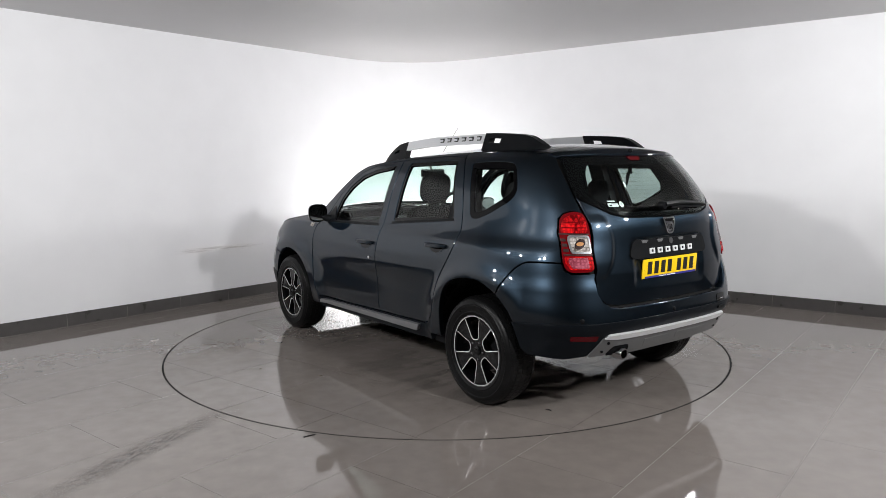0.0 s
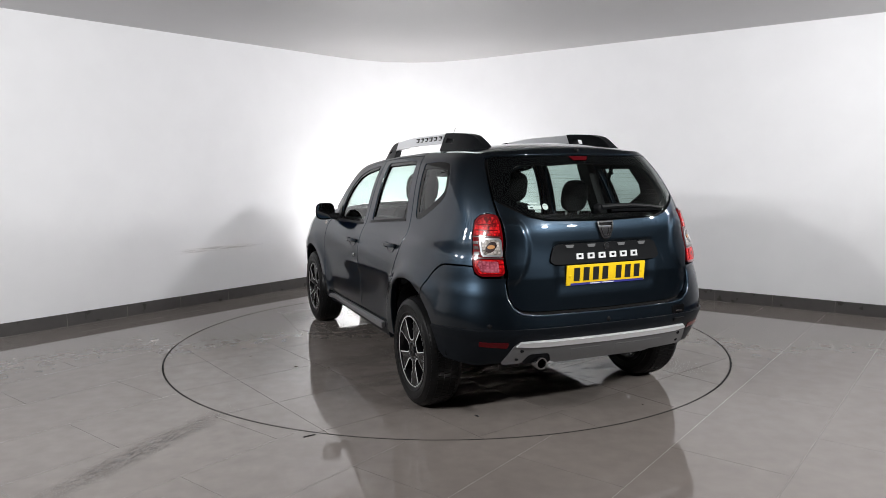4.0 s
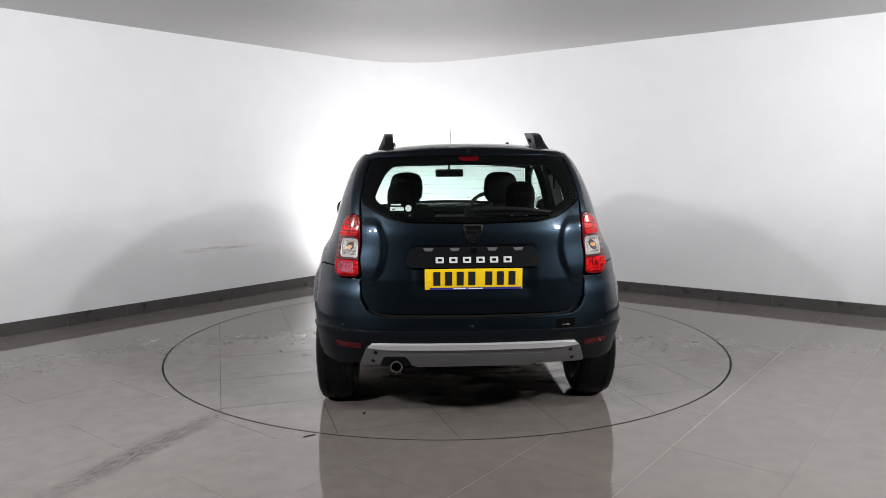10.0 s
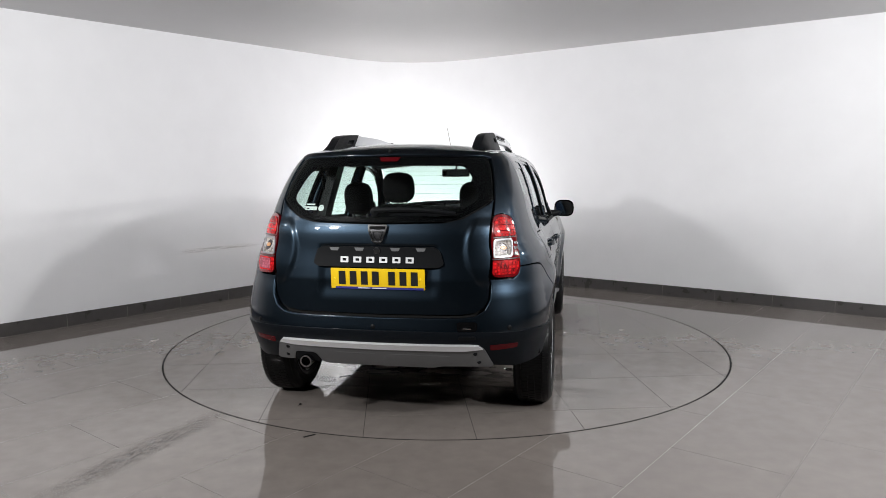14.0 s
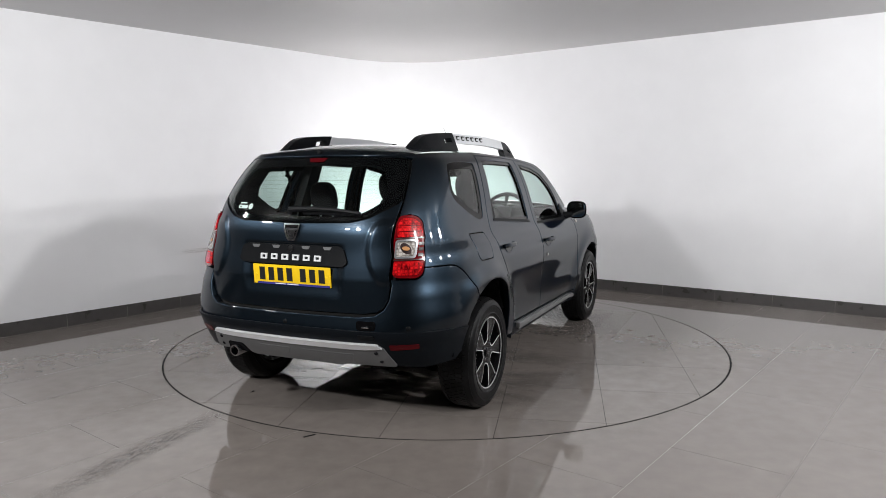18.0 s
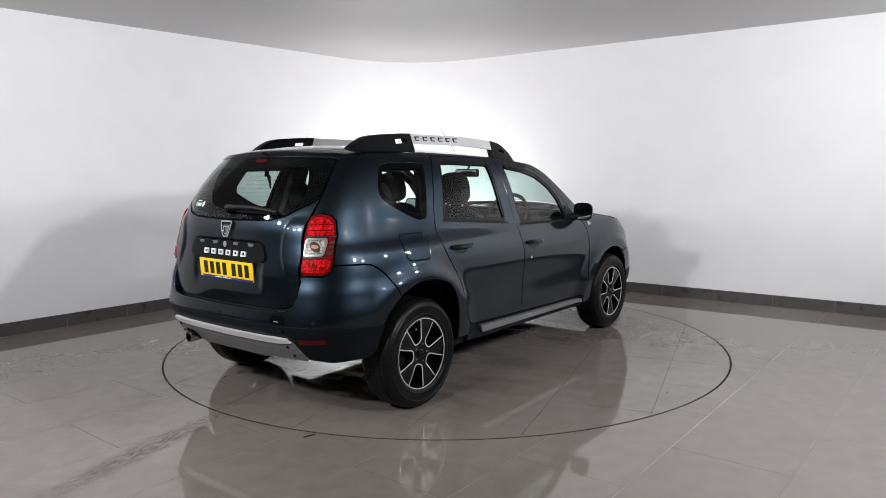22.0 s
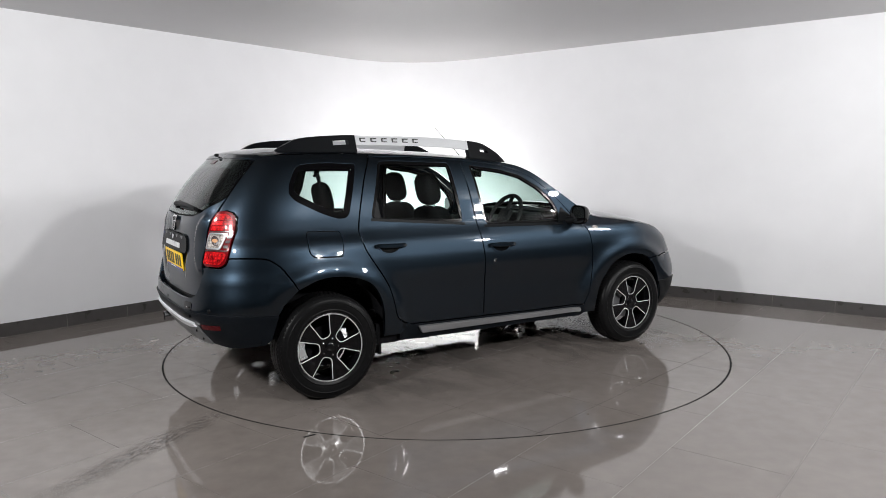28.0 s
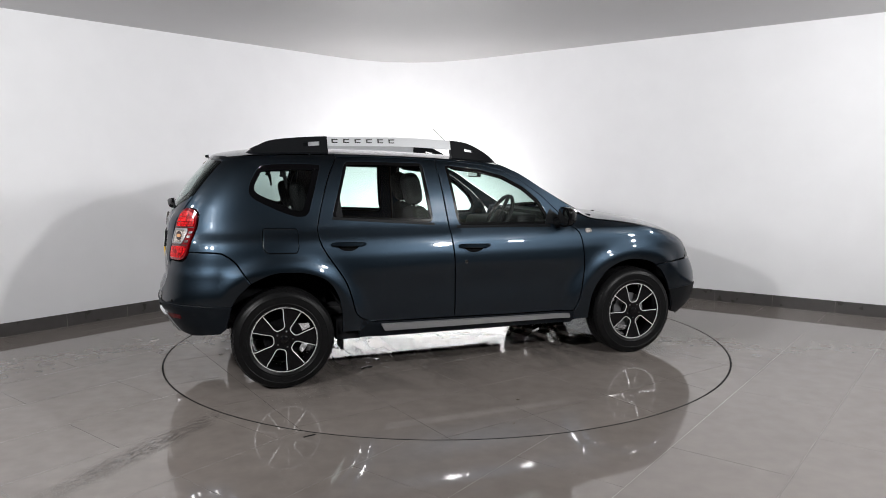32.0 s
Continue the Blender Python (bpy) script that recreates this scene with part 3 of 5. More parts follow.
def panel(name, loops, mat, parent, step=0.05, off=0.0, hem=0.012, gap=0.0025, surf=None, label="", edge=0.03, lip=None):
    """A sheet on the body's skin inside an outline (holes follow), lifted by off, its rim turned in by hem."""
    f = surf or body
    if lip is None:
        lip = 0.006 if mat is M_PAINT and hem > 0.011 else (0.0015 if hem > 0.005 else 0)
    if mat is M_PAINT and gap == 0.0025:
        gap = 0.0060
    rs = [resample(shrink(lp, gap if i == 0 else (gap and -0.0)), edge) for i, lp in enumerate(loops)]
    verts, faces = fill(rs, step)
    nm, co, norm, tris = {}, [], [], []
    slot = {}
    for i in sorted({i for t in faces for i in t}):
        q, z = verts[i].x, verts[i].y
        nm[i] = skin_normal(q, z, f)
        slot[i] = len(co)
        co.append(f(q, z) + nm[i] * off)
        norm.append(nm[i])
    a, b, c = faces[len(faces) // 2]
    flip = (co[slot[b]] - co[slot[a]]).cross(co[slot[c]] - co[slot[a]]).dot(nm[a]) < 0
    count = set()
    for t in faces:
        t = tuple(t)[::-1] if flip else tuple(t)
        tris.append(tuple(slot[i] for i in t))
        count.update((t[k], t[(k + 1) % 3]) for k in range(3))
    if hem:
        for i, j in [e for e in count if (e[1], e[0]) not in count]:
            # the turned-in rim faces away from the sheet
            along = co[slot[j]] - co[slot[i]]
            out = along.cross(nm[i])
            out = out.normalized() if out.length > 1e-9 else nm[i]
            if lip:
                base_i = len(co)
                pi, pj = co[slot[i]] + out * lip * .45 - nm[i] * lip, co[slot[j]] + out * lip * .45 - nm[j] * lip
                co.extend((co[slot[i]], co[slot[j]], pj, pi))
                norm.extend((nm[i], nm[j], out, out))
                tris.append((base_i + 1, base_i, base_i + 3, base_i + 2))
            else:
                pi, pj = co[slot[i]], co[slot[j]]
            base_i = len(co)
            co.extend((pi, pj, pj - nm[j] * hem, pi - nm[i] * hem))
            norm.extend((out, out, out, out))
            tris.append((base_i + 1, base_i, base_i + 3, base_i + 2))
    me = bpy.data.meshes.new(name)
    me.from_pydata([tuple(p) for p in co], [], tris)
    me.polygons.foreach_set("use_smooth", [True] * len(tris))
    me.materials.append(mat)
    me.normals_split_custom_set_from_vertices([tuple(n) for n in norm])
    ob = new(name, me)
    ob.parent = parent
    return tagged(ob, label) if label else ob


def side_loop(pts, sg=1):
    return [(sg * qx(x, z), z) for x, z in pts]


def tail_loop(pts):
    return [(qy(y, z), z) for y, z in pts]


def both(half):
    """A tail outline from its left half, given from top middle round to bottom middle."""
    return half + [(-y, z) for y, z in reversed(half) if abs(y) > 1e-6]


SHUT_B = [(-.921, 1.535), (-.984, 1.412), (-1.035, 1.26), (-1.075, 1.111), (-1.087, 1.038), (-1.069, .947), (-1.028, .87), (-.964, .774), (-.911, .684), (-.876, .579), (-.851, .479), (-.799, .43), (-.72, .40)]
SHUT_M = [(-.21, 1.510), (-.183, 1.303), (-.154, 1.043), (-.140, .887), (-.130, .726), (-.127, .562), (-.130, .389)]
SHUT_F = [(.790, 1.03), (.868, .965), (.893, .843), (.903, .715), (.884, .589), (.86, .461), (.82, .372)]
DOOR_TOP = [(-.205, 1.510), (0, 1.490), (.16, 1.470), (.30, 1.432), (.42, 1.375), (.60, 1.245), (.72, 1.130)]
ARCH_R = [(-.945, .347), (-.955, .527), (-.995, .645), (-1.064, .722), (-1.174, .765), (-1.302, .780), (-1.409, .770), (-1.535, .718)]
SEAM = [(-1.535, .718), (-1.616, .844), (-1.688, .905), (-1.749, .922), (-1.88, .926)]
ARCH_F = [(.948, .30), (.966, .476), (1.032, .603), (1.127, .694), (1.274, .742), (1.427, .728), (1.52, .690)]
QWIN = [(-1.035, 1.485), (-1.045, 1.45), (-1.132, 1.165), (-1.16, 1.138), (-1.215, 1.134), (-1.31, 1.166), (-1.49, 1.258), (-1.524, 1.30), (-1.513, 1.362), (-1.462, 1.455), (-1.425, 1.482), (-1.35, 1.492), (-1.2, 1.495)]
RWIN = [(-.854, 1.505), (-.876, 1.482), (-.980, 1.146), (-.966, 1.115), (-.938, 1.107), (-.275, 1.072), (-.268, 1.126), (-.302, 1.466), (-.322, 1.492), (-.743, 1.507)]
FWIN = [(-.143, 1.478), (-.081, 1.470), (.125, 1.443), (.30, 1.398), (.46, 1.310), (.58, 1.205), (.635, 1.110), (.625, 1.030), (-.07, 1.042), (-.092, 1.101)]
FLAP = [(-1.44, 1.072), (-1.225, 1.065), (-1.21, 1.035), (-1.22, .925), (-1.236, .90), (-1.42, .905), (-1.444, .924), (-1.455, .95), (-1.452, 1.051)]
LAMP = [(.605, .875), (.722, .871), (.745, .89), (.749, .925), (.738, 1.0), (.723, 1.09), (.702, 1.165), (.682, 1.192), (.65, 1.205), (.612, 1.198), (.604, 1.165), (.602, 1.06)]


def curve(pts, n=4):
    """A smooth line through points."""
    out = []
    for i in range(len(pts) - 1):
        p0, p1, p2, p3 = (Vector(pts[max(0, min(len(pts) - 1, i + k))]) for k in (-1, 0, 1, 2))
        for j in range(n):
            t = j / n
            q = .5 * (2 * p1 + (p2 - p0) * t + (2 * p0 - 5 * p1 + 4 * p2 - p3) * t * t + (3 * p1 - p0 - 3 * p2 + p3) * t ** 3)
            out.append((q.x, q.y))
    return out + [tuple(pts[-1])]


SHUT_B, SHUT_M, SHUT_F, ARCH_R, SEAM, ARCH_F = (curve(line) for line in (SHUT_B, SHUT_M, SHUT_F, ARCH_R, SEAM, ARCH_F))


def edge_line(x0, x1, n=24, drop=0.0):
    return [(x0 + (x1 - x0) * i / n, glide(x0 + (x1 - x0) * i / n, EDGE) - drop) for i in range(n + 1)]


def gate_surf(q, z):
    """The tailgate's skin with the hollow for the number plate and the raised shoulders."""
    p = body(q, z)
    if z < .86:
        p.x = body(q, .86).x
    y = abs(p.y)
    hollow = (1 - ease(y, .29, .35)) * ease(z, .74, .83) * (1 - ease(z, 1.02, 1.05))
    rim = .455 + .05 * ((z - 1.03) / .16) ** 2
    p.x += .011 * hollow - .013 * ease(y, rim, rim + .042) * ease(z, .80, .94) * (1 - ease(z, 1.14, 1.20))
    return p


def top_sheet(name, stations, crown, bow, mat, parent, cols=28, thick=0.004, label="", inset=0.0, drop=0.0):
    """A sheet that spans the car from edge to edge: roof, screen or bonnet."""
    bm = bmesh.new()
    rows = []
    for x in stations:
        z = glide(x, EDGE) - drop
        y = body(qx(x, z), z).y - inset
        row = []
        for j in range(cols + 1):
            t = -1 + 2 * j / cols
            s = math.copysign(1 - (1 - abs(t)) ** 1.25, t)
            c = crown(x, y)
            row.append(bm.verts.new((x + bow(x) * (1 - s * s), y * s, z + c * (1 - abs(s) ** 2.4))))
        rows.append(row)
    for a, b in zip(rows, rows[1:]):
        for j in range(cols):
            bm.faces.new((a[j], b[j], b[j + 1], a[j + 1]))
    bmesh.ops.recalc_face_normals(bm, faces=bm.faces[:])
    if sum(f.normal.z for f in bm.faces) < 0:
        bmesh.ops.reverse_faces(bm, faces=bm.faces[:])
    for f in bm.faces:
        f.smooth = True
    ob = part(name, bm, mat, parent, label)
    return ob


def build_shell(car):
    for sg, side in ((1, "left"), (-1, "right")):
        S = lambda pts: side_loop(pts, sg)
        # doors
        for name, outline, hole in (
                ("rear_door", SHUT_B[:-1] + [(-.72, .402), (-.45, .394)] + SHUT_M[::-1] + [(-.45, 1.524), (-.7, 1.533)], RWIN),
                ("front_door", SHUT_M + [(.3, .376)] + SHUT_F[::-1] + DOOR_TOP[::-1], FWIN)):
            door = panel(name, [S(outline), rounded(S(hole), .025)], M_PAINT, car, step=0.045, hem=0.03)
            inner = rounded(shrink(S(hole), 0.022), .02)
            panel("window_frame", [shrink(S(hole), -0.006), inner], M_GLOSSBLACK, door, step=0, off=-0.006, hem=0.016, gap=0)
            pane = panel("pane", [shrink(S(hole), 0.012)], M_GLASS, door, step=0.08, off=-0.014, hem=0, gap=0)
            pane.visible_shadow = False
            # waist strip under the pane
            lo = [p for p in hole if p[1] < 1.16]
            xs = sorted(p[0] for p in lo)
            zf = lambda x: (1.058 - (x + .27) * .055) if name == "rear_door" else (1.030 - (x - .05) * .02)
            strip = [(xs[0] - .004, zf(xs[0]) - .005 + (.02 if name == "rear_door" else 0)), (xs[-1] + .006, zf(xs[-1]) - .006), (xs[-1] + .006, zf(xs[-1]) + .010), (xs[0] - .004, zf(xs[0]) + .012 + (.02 if name == "rear_door" else 0))]
            panel("waist_strip", [S(strip)], M_PLASTIC, door, step=0.014, off=0.004, hem=0.01, gap=0)
            if name == "rear_door":
                panel("corner_trim", [S([(-.970, 1.112), (-.905, 1.104), (-.925, 1.30)])], M_PLASTIC, door, step=0, off=-0.009, hem=0.006, gap=0)
            # handle with a painted dark bowl behind it
            hx, hz = (-.885, .944) if name == "rear_door" else (.018, .897)
            build_handle(door, hx, hz, sg)
        # a small lock barrel
        p = body(sg * qx(-.047, .79), .79)
        bm = revolve(bmesh.new(), [(0, .008), (.010, .008), (.013, .004), (.013, -.004)], 20)
        bmesh.ops.transform(bm, matrix=Matrix.Translation(p) @ Matrix.Diagonal((1, sg, 1, 1)), verts=bm.verts[:])
        bmesh.ops.recalc_face_normals(bm, faces=bm.faces[:])
        part("lock", smooth(bm), M_CHROME, car)
        # rear quarter with its fixed pane and the flap
        outline = [(.551, 1.530), (.612, 1.285), (.612, 1.20)]
        quarter = [(sg * qy(y, z), z) for y, z in outline] + [(sg * qy(y, z), z) for y, z in ((.652, 1.206), (.684, 1.193), (.705, 1.167), (.726, 1.09), (.741, 1.0), (.752, .927))]
        quarter += S(SEAM[::-1][1:]) + S(ARCH_R[::-1][1:]) + S([(-.82, .345)]) + S(SHUT_B[::-1][1:]) + S(edge_line(-.925, -1.62, 16))
        holes = [rounded(S(QWIN), .05)] + ([rounded(S(FLAP), .03)] if sg < 0 else [])
        qp = panel("rear_quarter", [quarter] + holes, M_PAINT, car, step=0.022, hem=0.03)
        panel("window_frame", [shrink(S(QWIN), -.010), rounded(shrink(S(QWIN), .042), .04)], M_FRIT, qp, step=0, off=-0.004, hem=0.012, gap=0)
        pane = panel("pane", [shrink(S(QWIN), .020)], M_GLASS, qp, step=0.08, off=-0.006, hem=0, gap=0)
        pane.visible_shadow = False
        if sg < 0:
            panel("filler_flap", [rounded(S(FLAP), .03)], M_PAINT, car, step=0.05, off=0.001, gap=0.0095)
            panel("flap_bed", [shrink(S(FLAP), -.01)], M_GAP, car, step=0.03, off=-0.012, hem=0, gap=0)
        # front wing
        wing = S(SHUT_F) + S([(.83, .30)]) + S(ARCH_F) + S([(1.62, .704), (1.74, .711), (1.86, .718), (1.90, .76), (1.91, .80)]) + S(edge_line(1.90, .93, 20, 0.004)) + S([(.87, 1.105), (.80, 1.10)])
        panel("front_wing", [wing], M_PAINT, car, step=0.022, hem=0.03)
        # pillar beside the screen and the rail above the doors
        rail = S([(-.918, 1.538), (-.7, 1.536), (-.45, 1.527)]) + S(DOOR_TOP) + S([(.79, 1.06), (.87, 1.10)]) + S(edge_line(.90, -.918, 40))
        panel("cant_rail", [rail], M_PAINT, car, step=0.03, hem=0.02, gap=0.0015, edge=0.02)
        # sill
        sill = [(-.83, .36), (-.80, .425), (-.72, .397), (-.45, .390), (-.13, .384), (.3, .372), (.82, .368), (.83, .30), (.80, .275), (-.65, .285), (-.82, .30)]
        panel("sill", [S(sill)], M_LOWER, car, step=0.05, hem=0.06)
        strip = rounded(S([(-.672, .382), (.79, .352), (.795, .326), (-.645, .338)]), .008)
        panel("sill_strip", [strip], M_STEP, car, step=0.012, off=0.026, hem=0.03, gap=0, label="brushed silver sill strip")
        # backing so that no light leaks through the joints
        for shutline in (SHUT_B, SHUT_M, SHUT_F):
            line = S(shutline)
            q0 = [(q - .012, z) for q, z in line] + [(q + .012, z) for q, z in line[::-1]]
            panel("door_seal", [q0], M_GAP, car, step=0, off=-0.016, hem=0, gap=0)
        build_lamp(car, sg)
        line = [(sg * qy(y, z), z) for y, z in ((.50, 1.53), (.55, 1.53), (.612, 1.285), (.608, 1.2), (.603, 1.06), (.604, .88), (.611, .84), (.597, .757), (.573, .711), (.53, .68), (.45, .67), (.2, .664), (-.02, .662))]
        band = lambda pts: [(q - sg * .030, z + .045 * max(0, min(1, (1.0 - z) / .25)) - .004) for q, z in pts] + [(q + sg * .025, z - .018) for q, z in pts[::-1]]
        panel("tail_seal", [band(line[6:])], M_GAP, car, step=0.03, off=-0.05, hem=0, gap=0)
        panel("window_seal", [[(q - sg * .035, z - .012) for q, z in line[:7]] + [(q + sg * .025, z + .014) for q, z in line[6::-1]]], M_GAP, car, step=0, off=-0.02, hem=0, gap=0)
        # behind the joint below the pane
        low = [(sg * qy(y, z), z) for y, z in ((-.01, 1.161), (.36, 1.170), (.457, 1.192), (.60, 1.275))]
        panel("pane_seal", [[(q, z - .03) for q, z in low] + [(q, z + .022) for q, z in low[::-1]]], M_GAP, car, step=0.03, off=-0.03, hem=0, gap=0)
        build_mirror(car, sg)
        # inner wall of the cabin below the windows
        card = [(-1.55, .88), (-1.06, .88), (-.93, .76), (-.93, .50), (.80, .50), (.80, 1.0), (-.1, 1.025), (-1.0, 1.085), (-1.55, 1.1)]
        panel("door_card", [S(card)], M_TRIM, car, step=0.12, off=-0.075, hem=0, gap=0)
        qin = S([(-1.06, 1.50), (-1.06, 1.10), (-1.66, 1.10), (-1.72, 1.3), (-1.60, 1.52)])
        # padded pillar between the rear door and the quarter pane
        bm = bmesh.new()
        ends = [[bm.verts.new((x, sg * y, z)) for x, y in ((x0, .60 + dy), (x1, .60 + dy), (x1, .66 + dy), (x0, .66 + dy))] for x0, x1, z, dy in ((-1.12, -1.0, 1.08, .06), (-1.05, -.92, 1.30, .02), (-1.02, -.895, 1.49, -.03))]
        for a, b in zip(ends, ends[1:]):
            for k in range(4):
                bm.faces.new((a[k], a[(k + 1) % 4], b[(k + 1) % 4], b[k]))
        bm.faces.new(ends[0])
        bm.faces.new(ends[-1])
        bmesh.ops.recalc_face_normals(bm, faces=bm.faces[:])
        part("rear_pillar", smooth(bm), M_TRIM, car)
        panel("pillar_trim", [qin, S([(-1.045, 1.46), (-1.12, 1.165), (-1.24, 1.165), (-1.48, 1.28), (-1.49, 1.35), (-1.43, 1.46)])], M_TRIM, car, step=0.09, off=-0.05, hem=0, gap=0)
    # bumper, one sheet round the tail
    half = [(0, .662), (.45, .668), (.53, .678), (.578, .71), (.602, .76), (.612, .84), (.607, .866), (.724, .866), (.748, .886), (.753, .924)]
    up = tail_loop(half) + [(qx(x, z), z) for x, z in SEAM[::-1] + [(-1.62, .635), (-1.66, .57)]] + [(qx(-1.9, .583), .583)] + tail_loop([(.5, .59), (0, .588)])
    loop = up + [(-q, z) for q, z in reversed(up) if abs(q) > 1e-6]
    panel("bumper", [loop], M_PAINT, car, step=0.025, hem=0.05, lip=0.013)
    low = tail_loop([(0, .591), (.5, .593)]) + [(qx(x, z), z) for x, z in ((-1.9, .586), (-1.66, .572), (-1.682, .50), (-1.70, .43), (-1.735, .398), (-1.90, .380))] + tail_loop([(.60, .40), (.3, .40), (0, .40)])
    loop = low + [(-q, z) for q, z in reversed(low) if abs(q) > 1e-6]
    panel("lower_bumper", [loop], M_LOWER, car, step=0.05, off=0.010, hem=0.03, gap=0, lip=0.006)
    # skid plate
    top = [(0, .526), (.48, .530), (.548, .527), (.575, .503), (.598, .445), (.615, .400), (.605, .392), (.555, .394)]
    notch = [(.51, .396), (.495, .43), (.355, .43), (.335, .392), (.30, .382)]
    plain = [(.45, .396), (.34, .393), (.30, .382)]
    loop = tail_loop(top + notch + [(0, .382)] + [(-y, z) for y, z in plain[::-1]] + [(-y, z) for y, z in top[:0:-1]])
    skid = panel("skid_plate", [rounded(loop, .012)], M_SKID, car, step=0.03, off=0.016, hem=0.04, gap=0, label="silver grey rear skid plate")
    # light on the upward-facing lip is put in as a paler silver
    lip = tail_loop([(0, .527), (.48, .531), (.545, .528), (.566, .508), (.48, .498), (0, .493)])
    panel("lit_upper_lip", [lip + [(-q, z) for q, z in reversed(lip) if abs(q) > 1e-6]], M_RAIL, skid, step=0.05, off=0.026, hem=0.02, gap=0)
    # shallow fields pressed into the plate, and black painted shade behind the exhaust
    for y0, y1 in ((.24, .02), (-.06, -.40)):
        field = rounded(tail_loop([(y0, .463), (y1, .463), (y1 + .03, .408), (y0 - .03, .408)]), .012)
        panel("pressed_field", [field], M_SKID, skid, step=0.04, off=0.0172, hem=0.003, gap=0)
    cut = rounded(tail_loop([(.505, .392), (.485, .452), (.365, .452), (.335, .392)]), .02)
    panel("exhaust_shade_patch", [cut], M_DARK, skid, step=0, off=0.018, hem=0.003, gap=0)
    for sgn in (1, -1):
        for y, z in ((.53, .47), (.545, .418)):
            p = body(qy(sgn * y, z), z) + Vector((-.017, 0, 0))
            bm = revolve(bmesh.new(), [(0, .006), (.010, .004), (.012, 0)], 14)
            bmesh.ops.transform(bm, matrix=Matrix.Translation(p) @ Matrix.Rotation(radians(90), 4, "Z"), verts=bm.verts[:])
            part("bolt", smooth(bm), M_DARK, skid)
        ref = rounded([(qy(sgn * .606, .492), .492), (qy(sgn * .738, .499), .499), (qy(sgn * .741, .526), .526), (qy(sgn * .604, .523), .523)], .006)
        panel("reflector", [ref], M_REFLECT, car, step=0.03, off=0.0125, hem=0.01, gap=0, label="dark red bumper reflector")
    for y in (.70, 0.015, -.70):
        z = .612
        p = body(qy(y, z), z)
        n = skin_normal(qy(y, z), z, body)
        bm = revolve(bmesh.new(), [(0, .003), (.010, .003), (.013, .001), (.013, -.004)], 18)
        bmesh.ops.transform(bm, matrix=Matrix.Translation(p) @ n.to_track_quat("Y", "Z").to_matrix().to_4x4(), verts=bm.verts[:])
        bmesh.ops.recalc_face_normals(bm, faces=bm.faces[:])
        part("parking_sensor", smooth(bm), M_PLASTIC, car)
    # tow eye opening: cap missing
    cap = rounded([(qy(-.435, .598), .598), (qy(-.537, .598), .598), (qy(-.540, .648), .648), (qy(-.432, .648), .648)], .018)
    tow = panel("tow_recess", [cap], M_GLOSSBLACK, car, step=0, off=0.003, hem=0.004, gap=0, label="black tow eye opening")
    p = body(qy(-.487, .622), .622)
    bm = box(bmesh.new(), p.x - .009, p.x + .01, p.y - .022, p.y + .022, .612, .619, .002)
    part("bracket", smooth(bm), M_CHROME, tow)
    tag = rounded([(qy(-.445, .558), .558), (qy(-.53, .558), .558), (qy(-.53, .574), .574), (qy(-.445, .574), .574)], .006)
    panel("tow_cap", [tag], M_PLASTIC, car, step=0, off=0.016, hem=0.012, gap=0)
    # front bumper, round the nose
    up = [(qx(x, z), z) for x, z in ((1.70, .30), (1.675, .43), (1.645, .53), (1.602, .606), (1.562, .654), (1.522, .686), (1.62, .700), (1.74, .707), (1.865, .712))]
    end = LQ + 2 * X0 + SPAN_F * UNIT
    for sg in (1, -1):
        lp = [(sg * q, z) for q, z in up + [(end - .3, .715), (end, .715), (end, .25), (end - .3, .25), (qx(1.80, .25), .26)]]
        panel("front_bumper", [lp], M_PAINT, car, step=0.06, hem=0.02)
        lp = [(sg * q, z) for q, z in [(qx(1.662, .485), .485), (qx(1.80, .49), .49), (end - .3, .50), (end, .50), (end, .25), (end - .3, .25), (qx(1.80, .25), .26), (qx(1.71, .30), .30)]]
        panel("front_lip", [lp], M_PLASTIC, car, step=0.06, off=0.008, hem=0.02, gap=0)
        lp = [(sg * q, z) for q, z in [(qx(1.872, .72), .72), (end, .72), (end, .79), (qx(1.96, .80), .80), (qx(1.918, .80), .80), (qx(1.905, .76), .76)]]
        panel("grille", [lp], M_GLOSSBLACK, car, step=0.06, hem=0.02)
    # roof, screen, bonnet
    roof_x = [-1.748, -1.745, -1.735, -1.72, -1.70, -1.67, -1.63, -1.58] + [-1.5 + 1.775 * i / 26 for i in range(27)]
    top_sheet("roof", roof_x, lambda x, y: .052 * (min(y, .6) / .6) ** 2, lambda x: 0.03 * max(0, (x + .2) / .475) if x > -.2 else 0, M_PAINT, car, 32)
    lin_x = [-1.6 + 1.85 * i / 20 for i in range(21)]
    top_sheet("headliner", lin_x, lambda x, y: .035, lambda x: 0, M_LINER, car, 14, inset=.03, drop=.035)
    scr = [.275 + .66 * i / 16 for i in range(17)]
    ws = top_sheet("windscreen", scr, lambda x, y: .05, lambda x: .03 + .13 * (x - .275) / .66, M_SCREEN, car, 24, inset=.03, label="clear laminated windscreen")
    ws.visible_shadow = False
    bon = [.95 + (1.97 - .95) * i / 24 for i in range(25)]
    top_sheet("bonnet", bon, lambda x, y: .055 * min(1, y / .6), lambda x: .06 + .05 * (x - .95), M_PAINT, car, 24)
    # dark scuttle under the screen
    bm = bmesh.new()
    box(bm, .86, 1.08, -.66, .66, 1.02, 1.085, .01)
    part("scuttle", smooth(bm), M_PLASTIC, car)
    # under the body
    bm = bmesh.new()
    box(bm, -1.86, 1.90, -.50, .50, .37, .46, .02)
    box(bm, -.90, .92, -.76, .76, .35, .46, .02)
    box(bm, -1.80, -1.0, -.585, .585, .36, .93, .04)
    box(bm, .95, 1.80, -.585, .585, .36, .93, .04)
